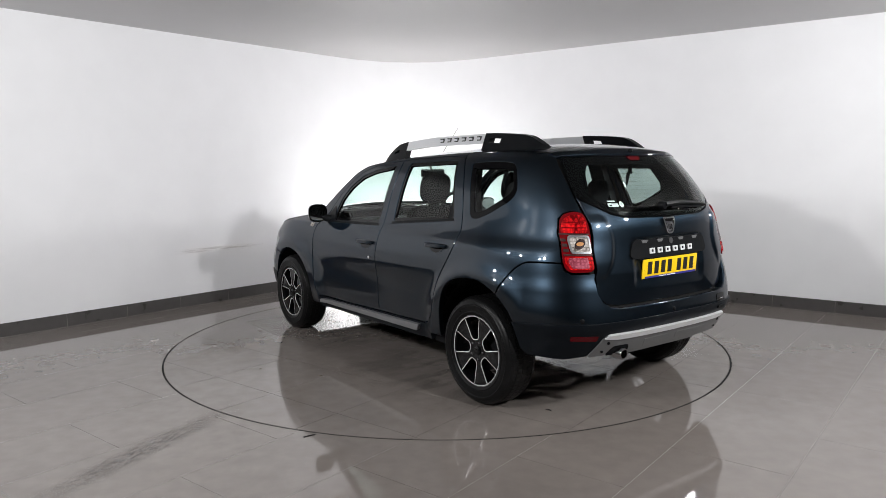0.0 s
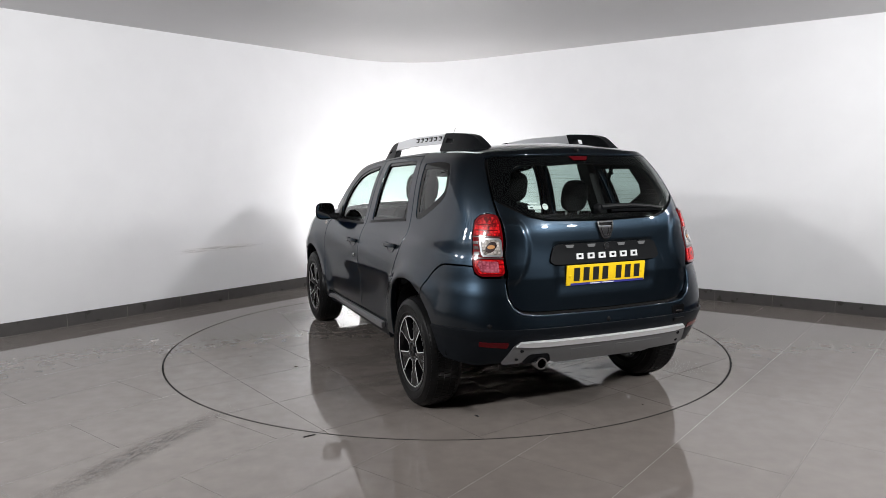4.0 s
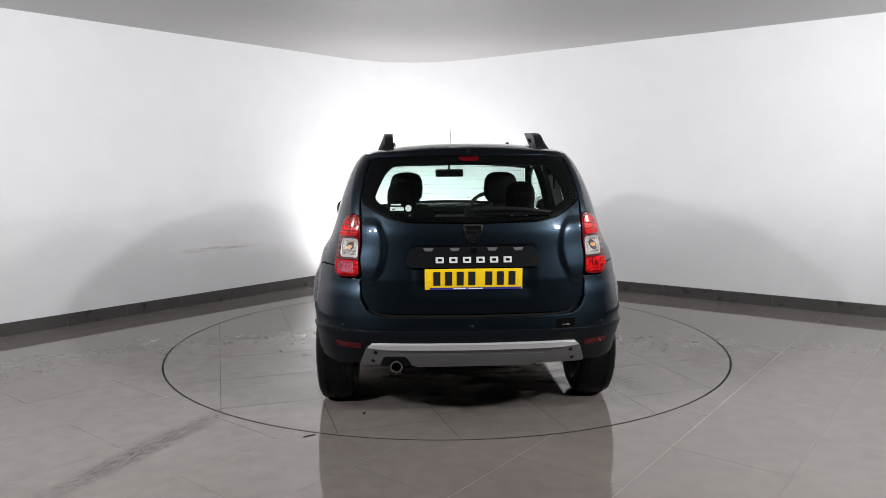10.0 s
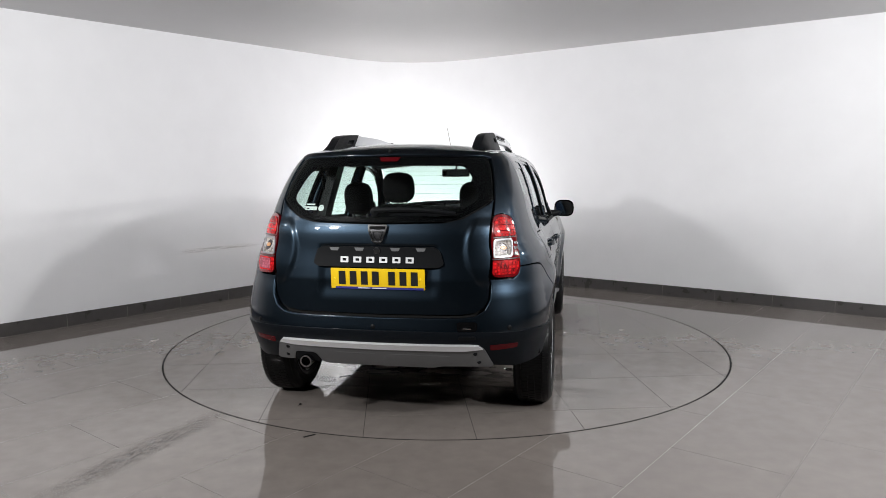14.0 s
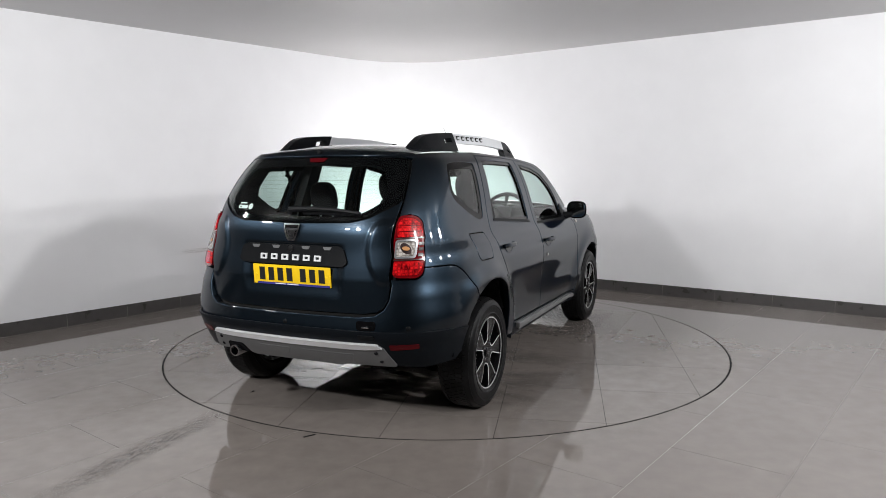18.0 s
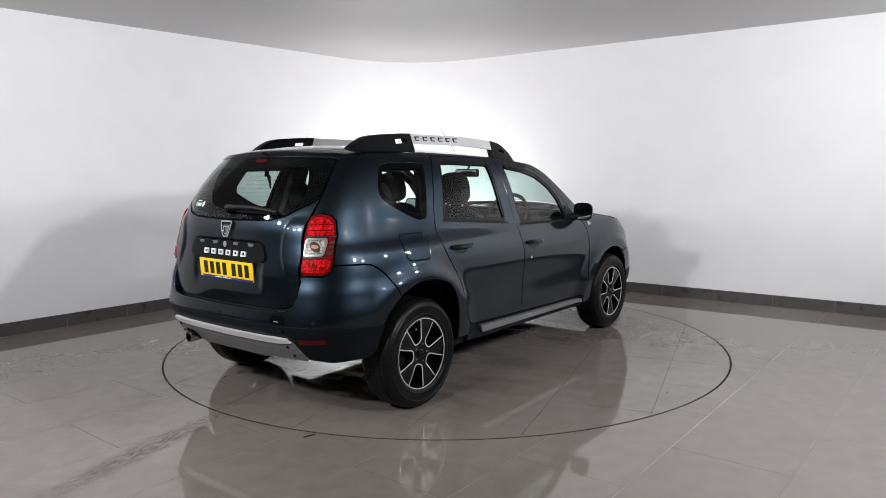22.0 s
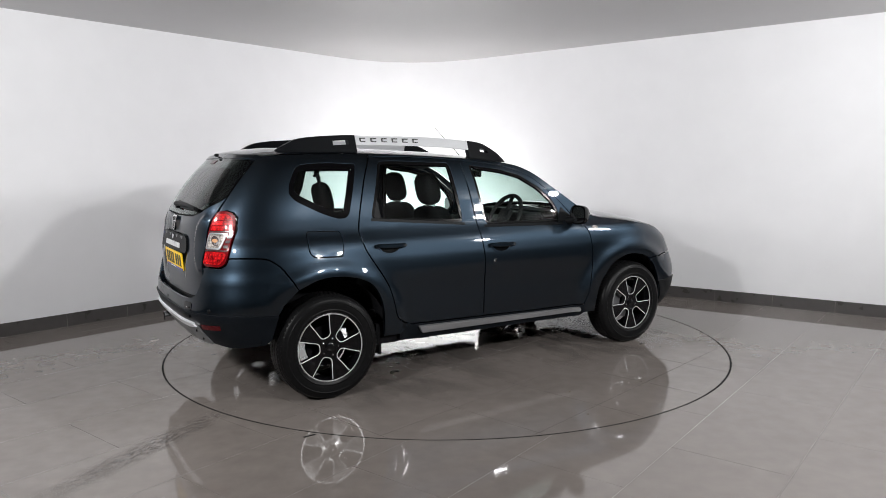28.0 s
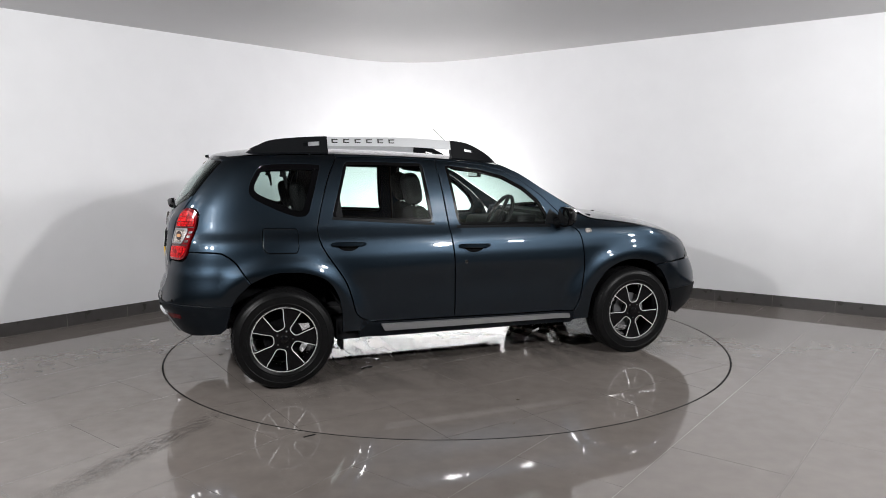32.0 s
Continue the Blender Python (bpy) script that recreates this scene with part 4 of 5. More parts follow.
    box(bm, -1.40, -1.27, -.62, .62, .30, .36, .02)
    box(bm, 1.27, 1.40, -.62, .62, .27, .34, .02)
    box(bm, -1.80, -1.55, -.30, .25, .34, .42, .03)
    for sg in (1, -1):
        box(bm, -.985, -.80, sg * .72 - .11, sg * .72 + .11, .285, .43, .02)
    part("underbody", smooth(bm), M_DARK, car, "black underbody and wheel wells")
    for sg in (1, -1):
        for cx, r in ((-W_HUB, .43), (W_HUB, .405)):
            bm = bmesh.new()
            arcs = []
            for y in (.58, .855):
                arcs.append([bm.verts.new((cx + 1.02 * r * math.cos(a), sg * y, Z_HUB + 1.02 * r * math.sin(a))) for a in [math.pi * (.055 + .89 * i / 28) for i in range(29)]])
            for i in range(28):
                bm.faces.new((arcs[0][i], arcs[0][i + 1], arcs[1][i + 1], arcs[1][i]))
            part("wheel_arch_liner", smooth(bm), M_DARK, car)
        # mud flap ahead of the rear wheel
        bm = box(bmesh.new(), -.945, -.925, sg * .72 - .07, sg * .72 + .09, .205, .36, .006)
        part("mud_flap", smooth(bm), M_PLASTIC, car)


def build_handle(door, hx, hz, sg):
    """A pull handle across a flat black patch, painted shade for a shallow bowl."""
    arc = [(hx - .005 + .080 * math.cos(a), hz + .004 + .050 * math.sin(a)) for a in [math.pi + math.pi * i / 16 for i in range(17)]]
    bowl = [(sg * qx(x, z), z) for x, z in arc]
    panel("handle_bowl_shade", [bowl], M_GLOSSBLACK, door, step=0, off=0.0015, hem=0.004, gap=0)
    panel("bowl_rim", [shrink(bowl, -.004), shrink(bowl, .003)], M_PAINT, door, step=0, off=0.003, hem=0.006, gap=0)
    bm = bmesh.new()
    n = 14
    rows = []
    for i in range(n + 1):
        t = -1 + 2 * i / n
        x = hx + t * .118
        z = hz + .006 - t * .004
        y = body(qx(x, z), z).y + .012 + .022 * (1 - t ** 4)
        h = .0155 * (1 - .35 * t ** 4) if abs(t) < 1 else .004
        rows.append([bm.verts.new((x, sg * (y + dy), z + dz)) for dy, dz in ((0, h), (.006, h * .6), (.006, -h * .6), (0, -h), (-.014, -h * .8), (-.014, h * .8))])
    for a, b in zip(rows, rows[1:]):
        for k in range(6):
            bm.faces.new((a[k], a[(k + 1) % 6], b[(k + 1) % 6], b[k]))
    bm.faces.new(rows[0])
    bm.faces.new(rows[-1][::-1])
    for t in (-.85, .85):
        x = hx + t * .118
        y = body(qx(x, hz), hz).y
        box(bm, x - .014, x + .014, min(sg * (y - .004), sg * (y + .02)), max(sg * (y - .004), sg * (y + .02)), hz - .006, hz + .016, .004)
    bmesh.ops.recalc_face_normals(bm, faces=bm.faces[:])
    part("handle", smooth(bm, 40), M_PAINT, door, "body-coloured pull handle")


LAMP_OUT = [(.875, .728), (.925, .747), (1.0, .737), (1.09, .722), (1.15, .706), (1.19, .685)]


def build_lamp(car, sg):
    """Tail lamp: red housing, brake block, clear indicator in a bright frame, reverse cell below."""
    T = lambda pts: [(sg * qy(y, z), z) for y, z in pts]

    def cell(pts, r=.010):
        """An outline given by the share of the lamp's width and the height."""
        out = []
        for u, z in pts:
            q0, q1 = qy(.606, z), qy(glide(z, LAMP_OUT), z)
            out.append((sg * (q0 + u * (q1 - q0)), z))
        return rounded(out, r) if r else out
    lamp = panel("tail_lamp", [rounded(T(LAMP), .045)], M_HOUSING, car, step=0.02, off=0.010, hem=0.03, gap=0.002, label="red tail lamp with clear indicator cell")
    panel("brake_lens", [cell([(.06, 1.088), (.94, 1.088), (.92, 1.15), (.72, 1.182), (.25, 1.186), (.06, 1.165)], .02)], M_RED, lamp, step=0.015, off=0.014, hem=0.005, gap=0)
    for z in (1.112, 1.142):
        panel("lens_groove", [cell([(.10, z), (.90, z), (.90, z + .005), (.10, z + .005)], 0)], M_HOUSING, lamp, step=0.02, off=0.0155, hem=0.002, gap=0)
    frame_out = cell([(.05, .976), (.70, .976), (.74, 1.0), (.74, 1.05), (.70, 1.074), (.05, 1.074)], .016)
    frame_in = cell([(.10, .985), (.64, .985), (.68, 1.005), (.68, 1.045), (.64, 1.065), (.10, 1.065)], .016)
    panel("indicator_frame", [frame_out, frame_in], M_STEP, lamp, step=0, off=0.0165, hem=0.008, gap=0)
    panel("indicator_lens", [frame_in], M_CLEAR, lamp, step=0.012, off=0.0125, hem=0, gap=0, label="clear indicator lens")
    mid = cell([(.38, 1.026)], 0)[0]
    for name, rq, rz, mat, off in (("bulb_cup", .028, .030, M_SURROUND, .0140), ("indicator_bulb", .020, .011, M_AMBER, .0165)):
        panel(name, [[(mid[0] + rq * math.cos(2 * math.pi * k / 20), mid[1] + rz * math.sin(2 * math.pi * k / 20)) for k in range(20)]], mat, lamp, step=0, off=off, hem=0.003, gap=0)
    for z in (.984, 1.012, 1.040):
        panel("side_rib", [cell([(.79, z), (.96, z), (.96, z + .016), (.79, z + .016)], .004)], M_SURROUND, lamp, step=0, off=0.0135, hem=0.003, gap=0)
    for z in (.966, 1.078):
        panel("dark_band", [cell([(.03, z), (.97, z), (.97, z + .006), (.03, z + .006)], 0)], M_SURROUND, lamp, step=0.02, off=0.0135, hem=0.003, gap=0)
    panel("lower_lens", [cell([(.05, .890), (.92, .888), (.95, .93), (.94, .960), (.05, .960)], .012)], M_RED, lamp, step=0.015, off=0.0125, hem=0.003, gap=0)
    panel("reverse_lens", [cell([(.22, .896), (.82, .896), (.84, .93), (.82, .953), (.22, .953)], .008)], M_PINK if sg > 0 else M_RED, lamp, step=0.015, off=0.0155, hem=0.004, gap=0)


def build_mirror(car, sg):
    """Door mirror: body-coloured cap, black foot, glass facing back."""
    c = Vector((.735, .922, 1.088))
    bm = bmesh.new()
    rows = []
    n = 20
    for i in range(9):
        t = i / 8
        x = c.x - .035 + .105 * t
        s = (1 - t ** 2.6) ** .5 if t < 1 else 0.02
        s = max(s, .05)
        rows.append([bm.verts.new((x, sg * (c.y + .085 * s * math.copysign(abs(math.cos(a)) ** .66, math.cos(a)) - .02 * t), c.z + .074 * s * math.copysign(abs(math.sin(a)) ** .66, math.sin(a)))) for a in [2 * math.pi * k / n for k in range(n)]])
    for a, b in zip(rows, rows[1:]):
        for k in range(n):
            bm.faces.new((a[k], a[(k + 1) % n], b[(k + 1) % n], b[k]))
    bm.faces.new(rows[0])
    bm.faces.new(rows[-1])
    bmesh.ops.recalc_face_normals(bm, faces=bm.faces[:])
    cap = part("door_mirror", smooth(bm, 50), M_GLOSSBLACK, car, "black door mirror with back-facing glass")
    bm = bmesh.new()
    vs = [bm.verts.new((c.x - .037, sg * (c.y + .075 * math.copysign(abs(math.cos(a)) ** .66, math.cos(a))), c.z + .062 * math.copysign(abs(math.sin(a)) ** .66, math.sin(a)))) for a in [2 * math.pi * k / 28 for k in range(28)]]
    bm.faces.new(vs)
    bmesh.ops.recalc_face_normals(bm, faces=bm.faces[:])
    bm.normal_update()
    if bm.faces[:][0].normal.x > 0:
        bmesh.ops.reverse_faces(bm, faces=bm.faces[:])
    part("mirror_glass", bm, M_MIRROR, cap)
    bm = tube(bmesh.new(), [(.70, sg * .80, 1.035), (.715, sg * .85, 1.045), (.73, sg * .90, 1.06)], [.035, .03, .028], 12)
    part("mirror_foot", smooth(bm), M_PLASTIC, cap)
    tri = [(.60, 1.035), (.70, 1.03), (.74, 1.075), (.66, 1.14), (.635, 1.10)]
    panel("mirror_base", [side_loop(tri, sg)], M_PLASTIC, cap, step=0, off=0.006, hem=0.012, gap=0)
    rep = rounded(side_loop([(.918, .988), (.970, .990), (.974, .962), (.924, .958)], sg), .014)
    panel("side_repeater", [rep], M_CLEAR, car, step=0, off=0.005, hem=0.008, gap=0, label="clear side repeater lamp")


def build_tail(car):
    """Tailgate with its pane, trim, plate, badge, wiper and spoiler."""
    gl = [(0, 1.535), (.30, 1.533), (.543, 1.522), (.608, 1.290), (.585, 1.272), (.455, 1.195), (.36, 1.172), (0, 1.163)]
    low = both([(0, 1.159), (.36, 1.168), (.457, 1.190), (.59, 1.268), (.609, 1.28), (.602, 1.19), (.599, 1.06), (.601, .88), (.607, .84), (.592, .755), (.568, .712), (.525, .686), (.45, .674), (0, .668)])
    gate = panel("tailgate", [tail_loop(low)], M_PAINT, car, step=0.016, hem=0.03, surf=gate_surf)
    full = tail_loop(both(gl))
    clear = tail_loop(both([(0, 1.478), (.43, 1.472), (.475, 1.425), (.532, 1.30), (.51, 1.275), (.41, 1.215), (.33, 1.20), (0, 1.195)]))
    pane = panel("rear_pane", [full], M_REARGLASS, gate, step=0.03, off=-0.002, hem=0, gap=0.003, label="tinted heated rear window")
    pane.visible_shadow = False
    panel("window_frit", [full, rounded(clear, .03)], M_FRIT, gate, step=0.03, off=-0.011, hem=0, gap=0.002)
    for i in range(11):
        z = 1.225 + .024 * i
        w = min(.50, .36 + (z - 1.2) * 1.2) if z < 1.3 else .50 - (z - 1.3) * .25
        line = tail_loop(both([(0, z + .0004), (w, z + .0004), (w, z - .0004), (0, z - .0004)]))
        panel("heating_wire", [resample(line, .06)], M_FRIT, gate, step=0, off=-0.006, hem=0, gap=0)
    # spoiler lip over the pane
    sp = both([(0, 1.553), (.30, 1.551), (.53, 1.543), (.575, 1.53), (.565, 1.512), (.52, 1.523), (.30, 1.529), (0, 1.531)])
    panel("spoiler", [tail_loop(sp)], M_PAINT, gate, step=0.03, off=0.003, hem=0.012, gap=0)
    bl = both([(0, 1.517), (.062, 1.516), (.045, 1.494), (0, 1.494)])
    panel("high_brake_lamp", [tail_loop(bl)], M_REFLECT, gate, step=0.02, off=0.0008, hem=0.002, gap=0, label="dull red high brake lamp")
    bm = revolve(bmesh.new(), [(0, .022), (.008, .020), (.011, .010), (.012, -.005)], 14)
    bmesh.ops.transform(bm, matrix=Matrix.Translation((-1.758, 0, 1.552)) @ Matrix.Rotation(radians(90), 4, "Z"), verts=bm.verts[:])
    bmesh.ops.recalc_face_normals(bm, faces=bm.faces[:])
    part("washer_nozzle", smooth(bm), M_PLASTIC, gate)
    # trim bar above the plate
    bar = rounded(tail_loop(both([(0, 1.036), (.31, 1.036), (.338, 1.02), (.362, .945), (.335, .927), (0, .925)])), .012)
    trim = panel("trim_bar", [bar], M_PLASTIC, gate, step=0.04, off=0.012, hem=0.03, gap=0, label="black textured trim bar above the plate")
    for y in (-.24, -.10, .10, .24):
        notch = [(qy(y - .028, 1.031), 1.031), (qy(y + .028, 1.031), 1.031), (qy(y + .018, 1.014), 1.014), (qy(y - .018, 1.014), 1.014)]
        panel("trim_notch", [notch], M_SKID, gate, step=0, off=0.0145, hem=0.004, gap=0)
    for k in range(6):
        y = .181 - .0725 * k
        let = [(qy(y + .021, .981), .981), (qy(y - .021, .981), .981), (qy(y - .021, .950), .950), (qy(y + .021, .950), .950)]
        inn = [(qy(y + .011, .973), .973), (qy(y - .012, .973), .973), (qy(y - .012, .958), .958), (qy(y + .011, .958), .958)]
        panel("raised_letter", [let, inn], M_BRIGHT, gate, step=0, off=0.020, hem=0.008, gap=0)
    a = [(qy(.018 * math.cos(t), 1.015 + .018 * math.sin(t)), 1.015 + .018 * math.sin(t)) for t in [2 * math.pi * i / 20 for i in range(20)]]
    panel("release_button", [a], M_CHROME, gate, step=0, off=0.018, hem=0.008, gap=0)
    # number plate
    bm = box(bmesh.new(), -.004, .004, -.262, .262, -.058, .055, .003)
    plate_m = Matrix.Translation((-2.074, 0, .865)) @ Matrix.Rotation(radians(-4), 4, "Y")
    bmesh.ops.transform(bm, matrix=plate_m, verts=bm.verts[:])
    plate = part("number_plate", smooth(bm), M_YELLOW, car, "yellow reflective rear number plate")
    y = .216
    for i in range(7):
        w = .037
        bm = box(bmesh.new(), -.0062, -.0035, y - w, y, -.034, .040)
        bmesh.ops.transform(bm, matrix=plate_m, verts=bm.verts[:])
        part("character_bar", bm, M_INK, plate)
        y -= w + .0255 + (.028 if i == 3 else 0)
    bm = box(bmesh.new(), -.0062, -.0035, -.255, .235, -.0575, -.046)
    bmesh.ops.transform(bm, matrix=plate_m, verts=bm.verts[:])
    part("plate_strip", bm, M_BLUE, plate)
    for y0, y1 in ((.11, .04), (.03, -.05)):
        bm = box(bmesh.new(), -.0070, -.0055, y1, y0, -.0540, -.0495)
        bmesh.ops.transform(bm, matrix=plate_m, verts=bm.verts[:])
        part("print_bar", bm, M_WHITE, plate)
    for y0 in (.24, -.24):
        bm = revolve(bmesh.new(), [(0, .003), (.006, .002), (.008, 0)], 12)
        bmesh.ops.transform(bm, matrix=plate_m @ Matrix.Translation((-.004, y0, -.005)) @ Matrix.Rotation(radians(90), 4, "Z"), verts=bm.verts[:])
        part("plate_screw", smooth(bm), M_YELLOW, plate)
    # shield badge
    sh = [(qy(y, z), z) for y, z in ((.054, 1.150), (-.054, 1.150), (-.050, 1.120), (-.030, 1.068), (-.018, 1.056), (.018, 1.056), (.030, 1.068), (.050, 1.120))]
    sh = rounded(sh, .008)
    badge = panel("badge", [sh, shrink(sh, .008)], M_CHROME, gate, step=0, off=0.016, hem=0.016, gap=0, label="chrome shield badge with a dark middle")
    panel("badge_inlay", [shrink(sh, .009)], M_DARKCHROME, gate, step=0, off=0.009, hem=0, gap=0)
    ins = [(qy(y, z), z) for y, z in ((.043, 1.141), (-.043, 1.141), (-.040, 1.127), (.040, 1.127))]
    panel("badge_band", [ins], M_GLOSSBLACK, gate, step=0, off=0.0115, hem=0.002, gap=0)
    ins = rounded([(qy(y, z), z) for y, z in ((.030, 1.118), (-.030, 1.118), (-.016, 1.074), (.016, 1.074))], .006)
    panel("badge_shield", [ins, shrink(ins, .005)], M_CHROME, gate, step=0, off=0.0135, hem=0.004, gap=0)
    # wiper
    p0 = body(qy(.02, 1.222), 1.222) + Vector((-.02, 0, 0))
    pts = []
    for i in range(9):
        t = i / 8
        y, z = .02 - .44 * t, 1.226 - .016 * t + .012 * math.sin(math.pi * t)
        pts.append(body(qy(y, z), z) + Vector((-.032 + .012 * t, 0, .004)))
    wiper = part("rear_wiper", smooth(tube(bmesh.new(), pts, [.017 - .007 * i / 8 for i in range(9)], 8)), M_PLASTIC, gate, "black rear wiper arm and blade")
    bm = revolve(bmesh.new(), [(0, .030), (.020, .026), (.027, .010), (.028, -.01)], 20)
    bmesh.ops.transform(bm, matrix=Matrix.Translation(p0 + Vector((.012, 0, 0))) @ Matrix.Rotation(radians(90), 4, "Z"), verts=bm.verts[:])
    bmesh.ops.recalc_face_normals(bm, faces=bm.faces[:])
    part("wiper_cap", smooth(bm), M_PLASTIC, gate)
    pts = []
    for i in range(9):
        t = i / 8
        y, z = -.06 - .36 * t, 1.212 - .004 * t
        pts.append(body(qy(y, z), z) + Vector((-.009, 0, 0)))
    part("wiper_blade", smooth(tube(bmesh.new(), pts, .010, 6)), M_PLASTIC, gate)
    # sticker: a pale patch with a dark round
    st = [(qy(y, z), z) for y, z in ((.445, 1.232), (.37, 1.232), (.37, 1.252), (.445, 1.252))]
    panel("sticker", [st, [(qy(y, z), z) for y, z in ((.435, 1.237), (.418, 1.237), (.418, 1.243), (.435, 1.243))]], M_WHITE, gate, step=0, off=-0.009, hem=0, gap=0)
    ring = [(qy(.345 + .017 * math.cos(t), 1.244 + .017 * math.sin(t)), 1.244 + .017 * math.sin(t)) for t in [2 * math.pi * i / 20 for i in range(20)]]
    panel("sticker_round", [ring], M_WHITE, gate, step=0, off=-0.009, hem=0, gap=0)
    st = [(qy(y, z), z) for y, z in ((.44, 1.260), (.385, 1.260), (.385, 1.267), (.44, 1.267))]
    panel("sticker_line", [st], M_WHITE, gate, step=0, off=-0.009, hem=0, gap=0)
    # exhaust
    bm = revolve(bmesh.new(), [(.026, .0), (.033, .0), (.035, .005), (.035, .12), (.026, .12)], 28, closed=True)
    bmesh.ops.transform(bm, matrix=Matrix.Translation((-2.085, .420, .392)) @ Matrix.Rotation(radians(-90), 4, "Z") @ Matrix.Rotation(radians(4), 4, "X"), verts=bm.verts[:])
    bmesh.ops.recalc_face_normals(bm, faces=bm.faces[:])
    ex = part("exhaust_tip", smooth(bm), M_DARKCHROME, car, "dull chrome exhaust tip")
    bm = tube(bmesh.new(), [(-1.93, .418, .385), (-1.80, .41, .37), (-1.60, .36, .33)], .026, 12)
    part("exhaust_pipe", smooth(bm), M_DARK, ex)


def build_rails(car):
    """Roof rails: black ends with an eye, silver beam between them."""
    for sg in (1, -1):
        rail = new("roof_rail")
        rail.parent = car
        tagged(rail, "black and silver roof rail with raised letters")

        def seg(name, x0, x1, low, top, mat, y0, y1, th, parent, hole=None, n=20):
            """A standing plate from x0 to x1 between two height curves, leaning in."""
            xs = [x0 + (x1 - x0) * i / n for i in range(n + 1)]
            loop = [(x, low(x)) for x in xs] + [(x, top(x)) for x in reversed(xs)]
            loops = [resample(loop, .05)] + ([resample(hole, .03)] if hole else [])
            verts, faces = fill(loops, 0)
            bm = bmesh.new()

            def place(i, inner):
                x, z = verts[i].x, verts[i].y
                t = (z - low(x)) / max(1e-4, top(x) - low(x))
                y = y0(x) + (y1(x) - y0(x)) * t - (th if inner else 0)
                return (x, sg * y, z)
            idx = sorted({i for f in faces for i in f})
            fr = {i: bm.verts.new(place(i, False)) for i in idx}
            bk = {i: bm.verts.new(place(i, True)) for i in idx}
            cnt = set()
            for f in faces:
                bm.faces.new([fr[i] for i in f])
                bm.faces.new([bk[i] for i in f][::-1])
                for k in range(3):
                    cnt.add((f[k], f[(k + 1) % 3]))
            for i, j in cnt:
                if (j, i) not in cnt:
                    bm.faces.new((fr[j], fr[i], bk[i], bk[j]))
            bmesh.ops.recalc_face_normals(bm, faces=bm.faces[:])
            return part(name, smooth(bm, 30), mat, parent)
        roofz = lambda x: glide(x, EDGE) + .006
        topz = lambda x: glide(x, [(-1.53, 1.560), (-1.44, 1.616), (-1.36, 1.651), (-1.24, 1.668), (-.95, 1.682), (-.5, 1.680), (-.04, 1.656), (.08, 1.640), (.18, 1.600), (.28, 1.538), (.34, 1.480)])
        yo = lambda x: .543 - .05 * max(0, (-1.2 - x))
        yi = lambda x: .495 - .05 * max(0, (-1.2 - x))
        seg("rear_foot", -1.53, -.958, roofz, topz, M_PLASTIC, yo, yi, .05, rail, [(-1.125, 1.610), (-1.010, 1.618), (-1.010, 1.647), (-1.125, 1.640)], 26)
        seg("front_foot", -.035, .34, lambda x: min(roofz(x), topz(x) - .004), topz, M_PLASTIC, yo, yi, .045, rail, [(.07, 1.575), (.15, 1.562), (.143, 1.583), (.075, 1.598)], 22)
        beam = seg("beam", -.956, -.037, lambda x: topz(x) - .069, lambda x: topz(x) - .003, M_RAIL, lambda x: .522, lambda x: .500, .035, rail, None, 20)
        for k in range(6):
            x = -.905 + .083 * k if sg < 0 else -.490 - .083 * k
            z0 = topz(x) - .047
            w, h = .021, .029
            bm = bmesh.new()
            for dz0, dz1, dx0, dx1 in ((0, .007, -w, w), (h - .007, h, -w, w), (.007, h - .007, -w, -w + .009)):
                yy = .5140
                box(bm, x + dx0, x + dx1, min(sg * (yy - .012), sg * (yy + .0015)), max(sg * (yy - .012), sg * (yy + .0015)), z0 + dz0, z0 + dz1)
            part("rail_letter", bm, M_INK, rail)


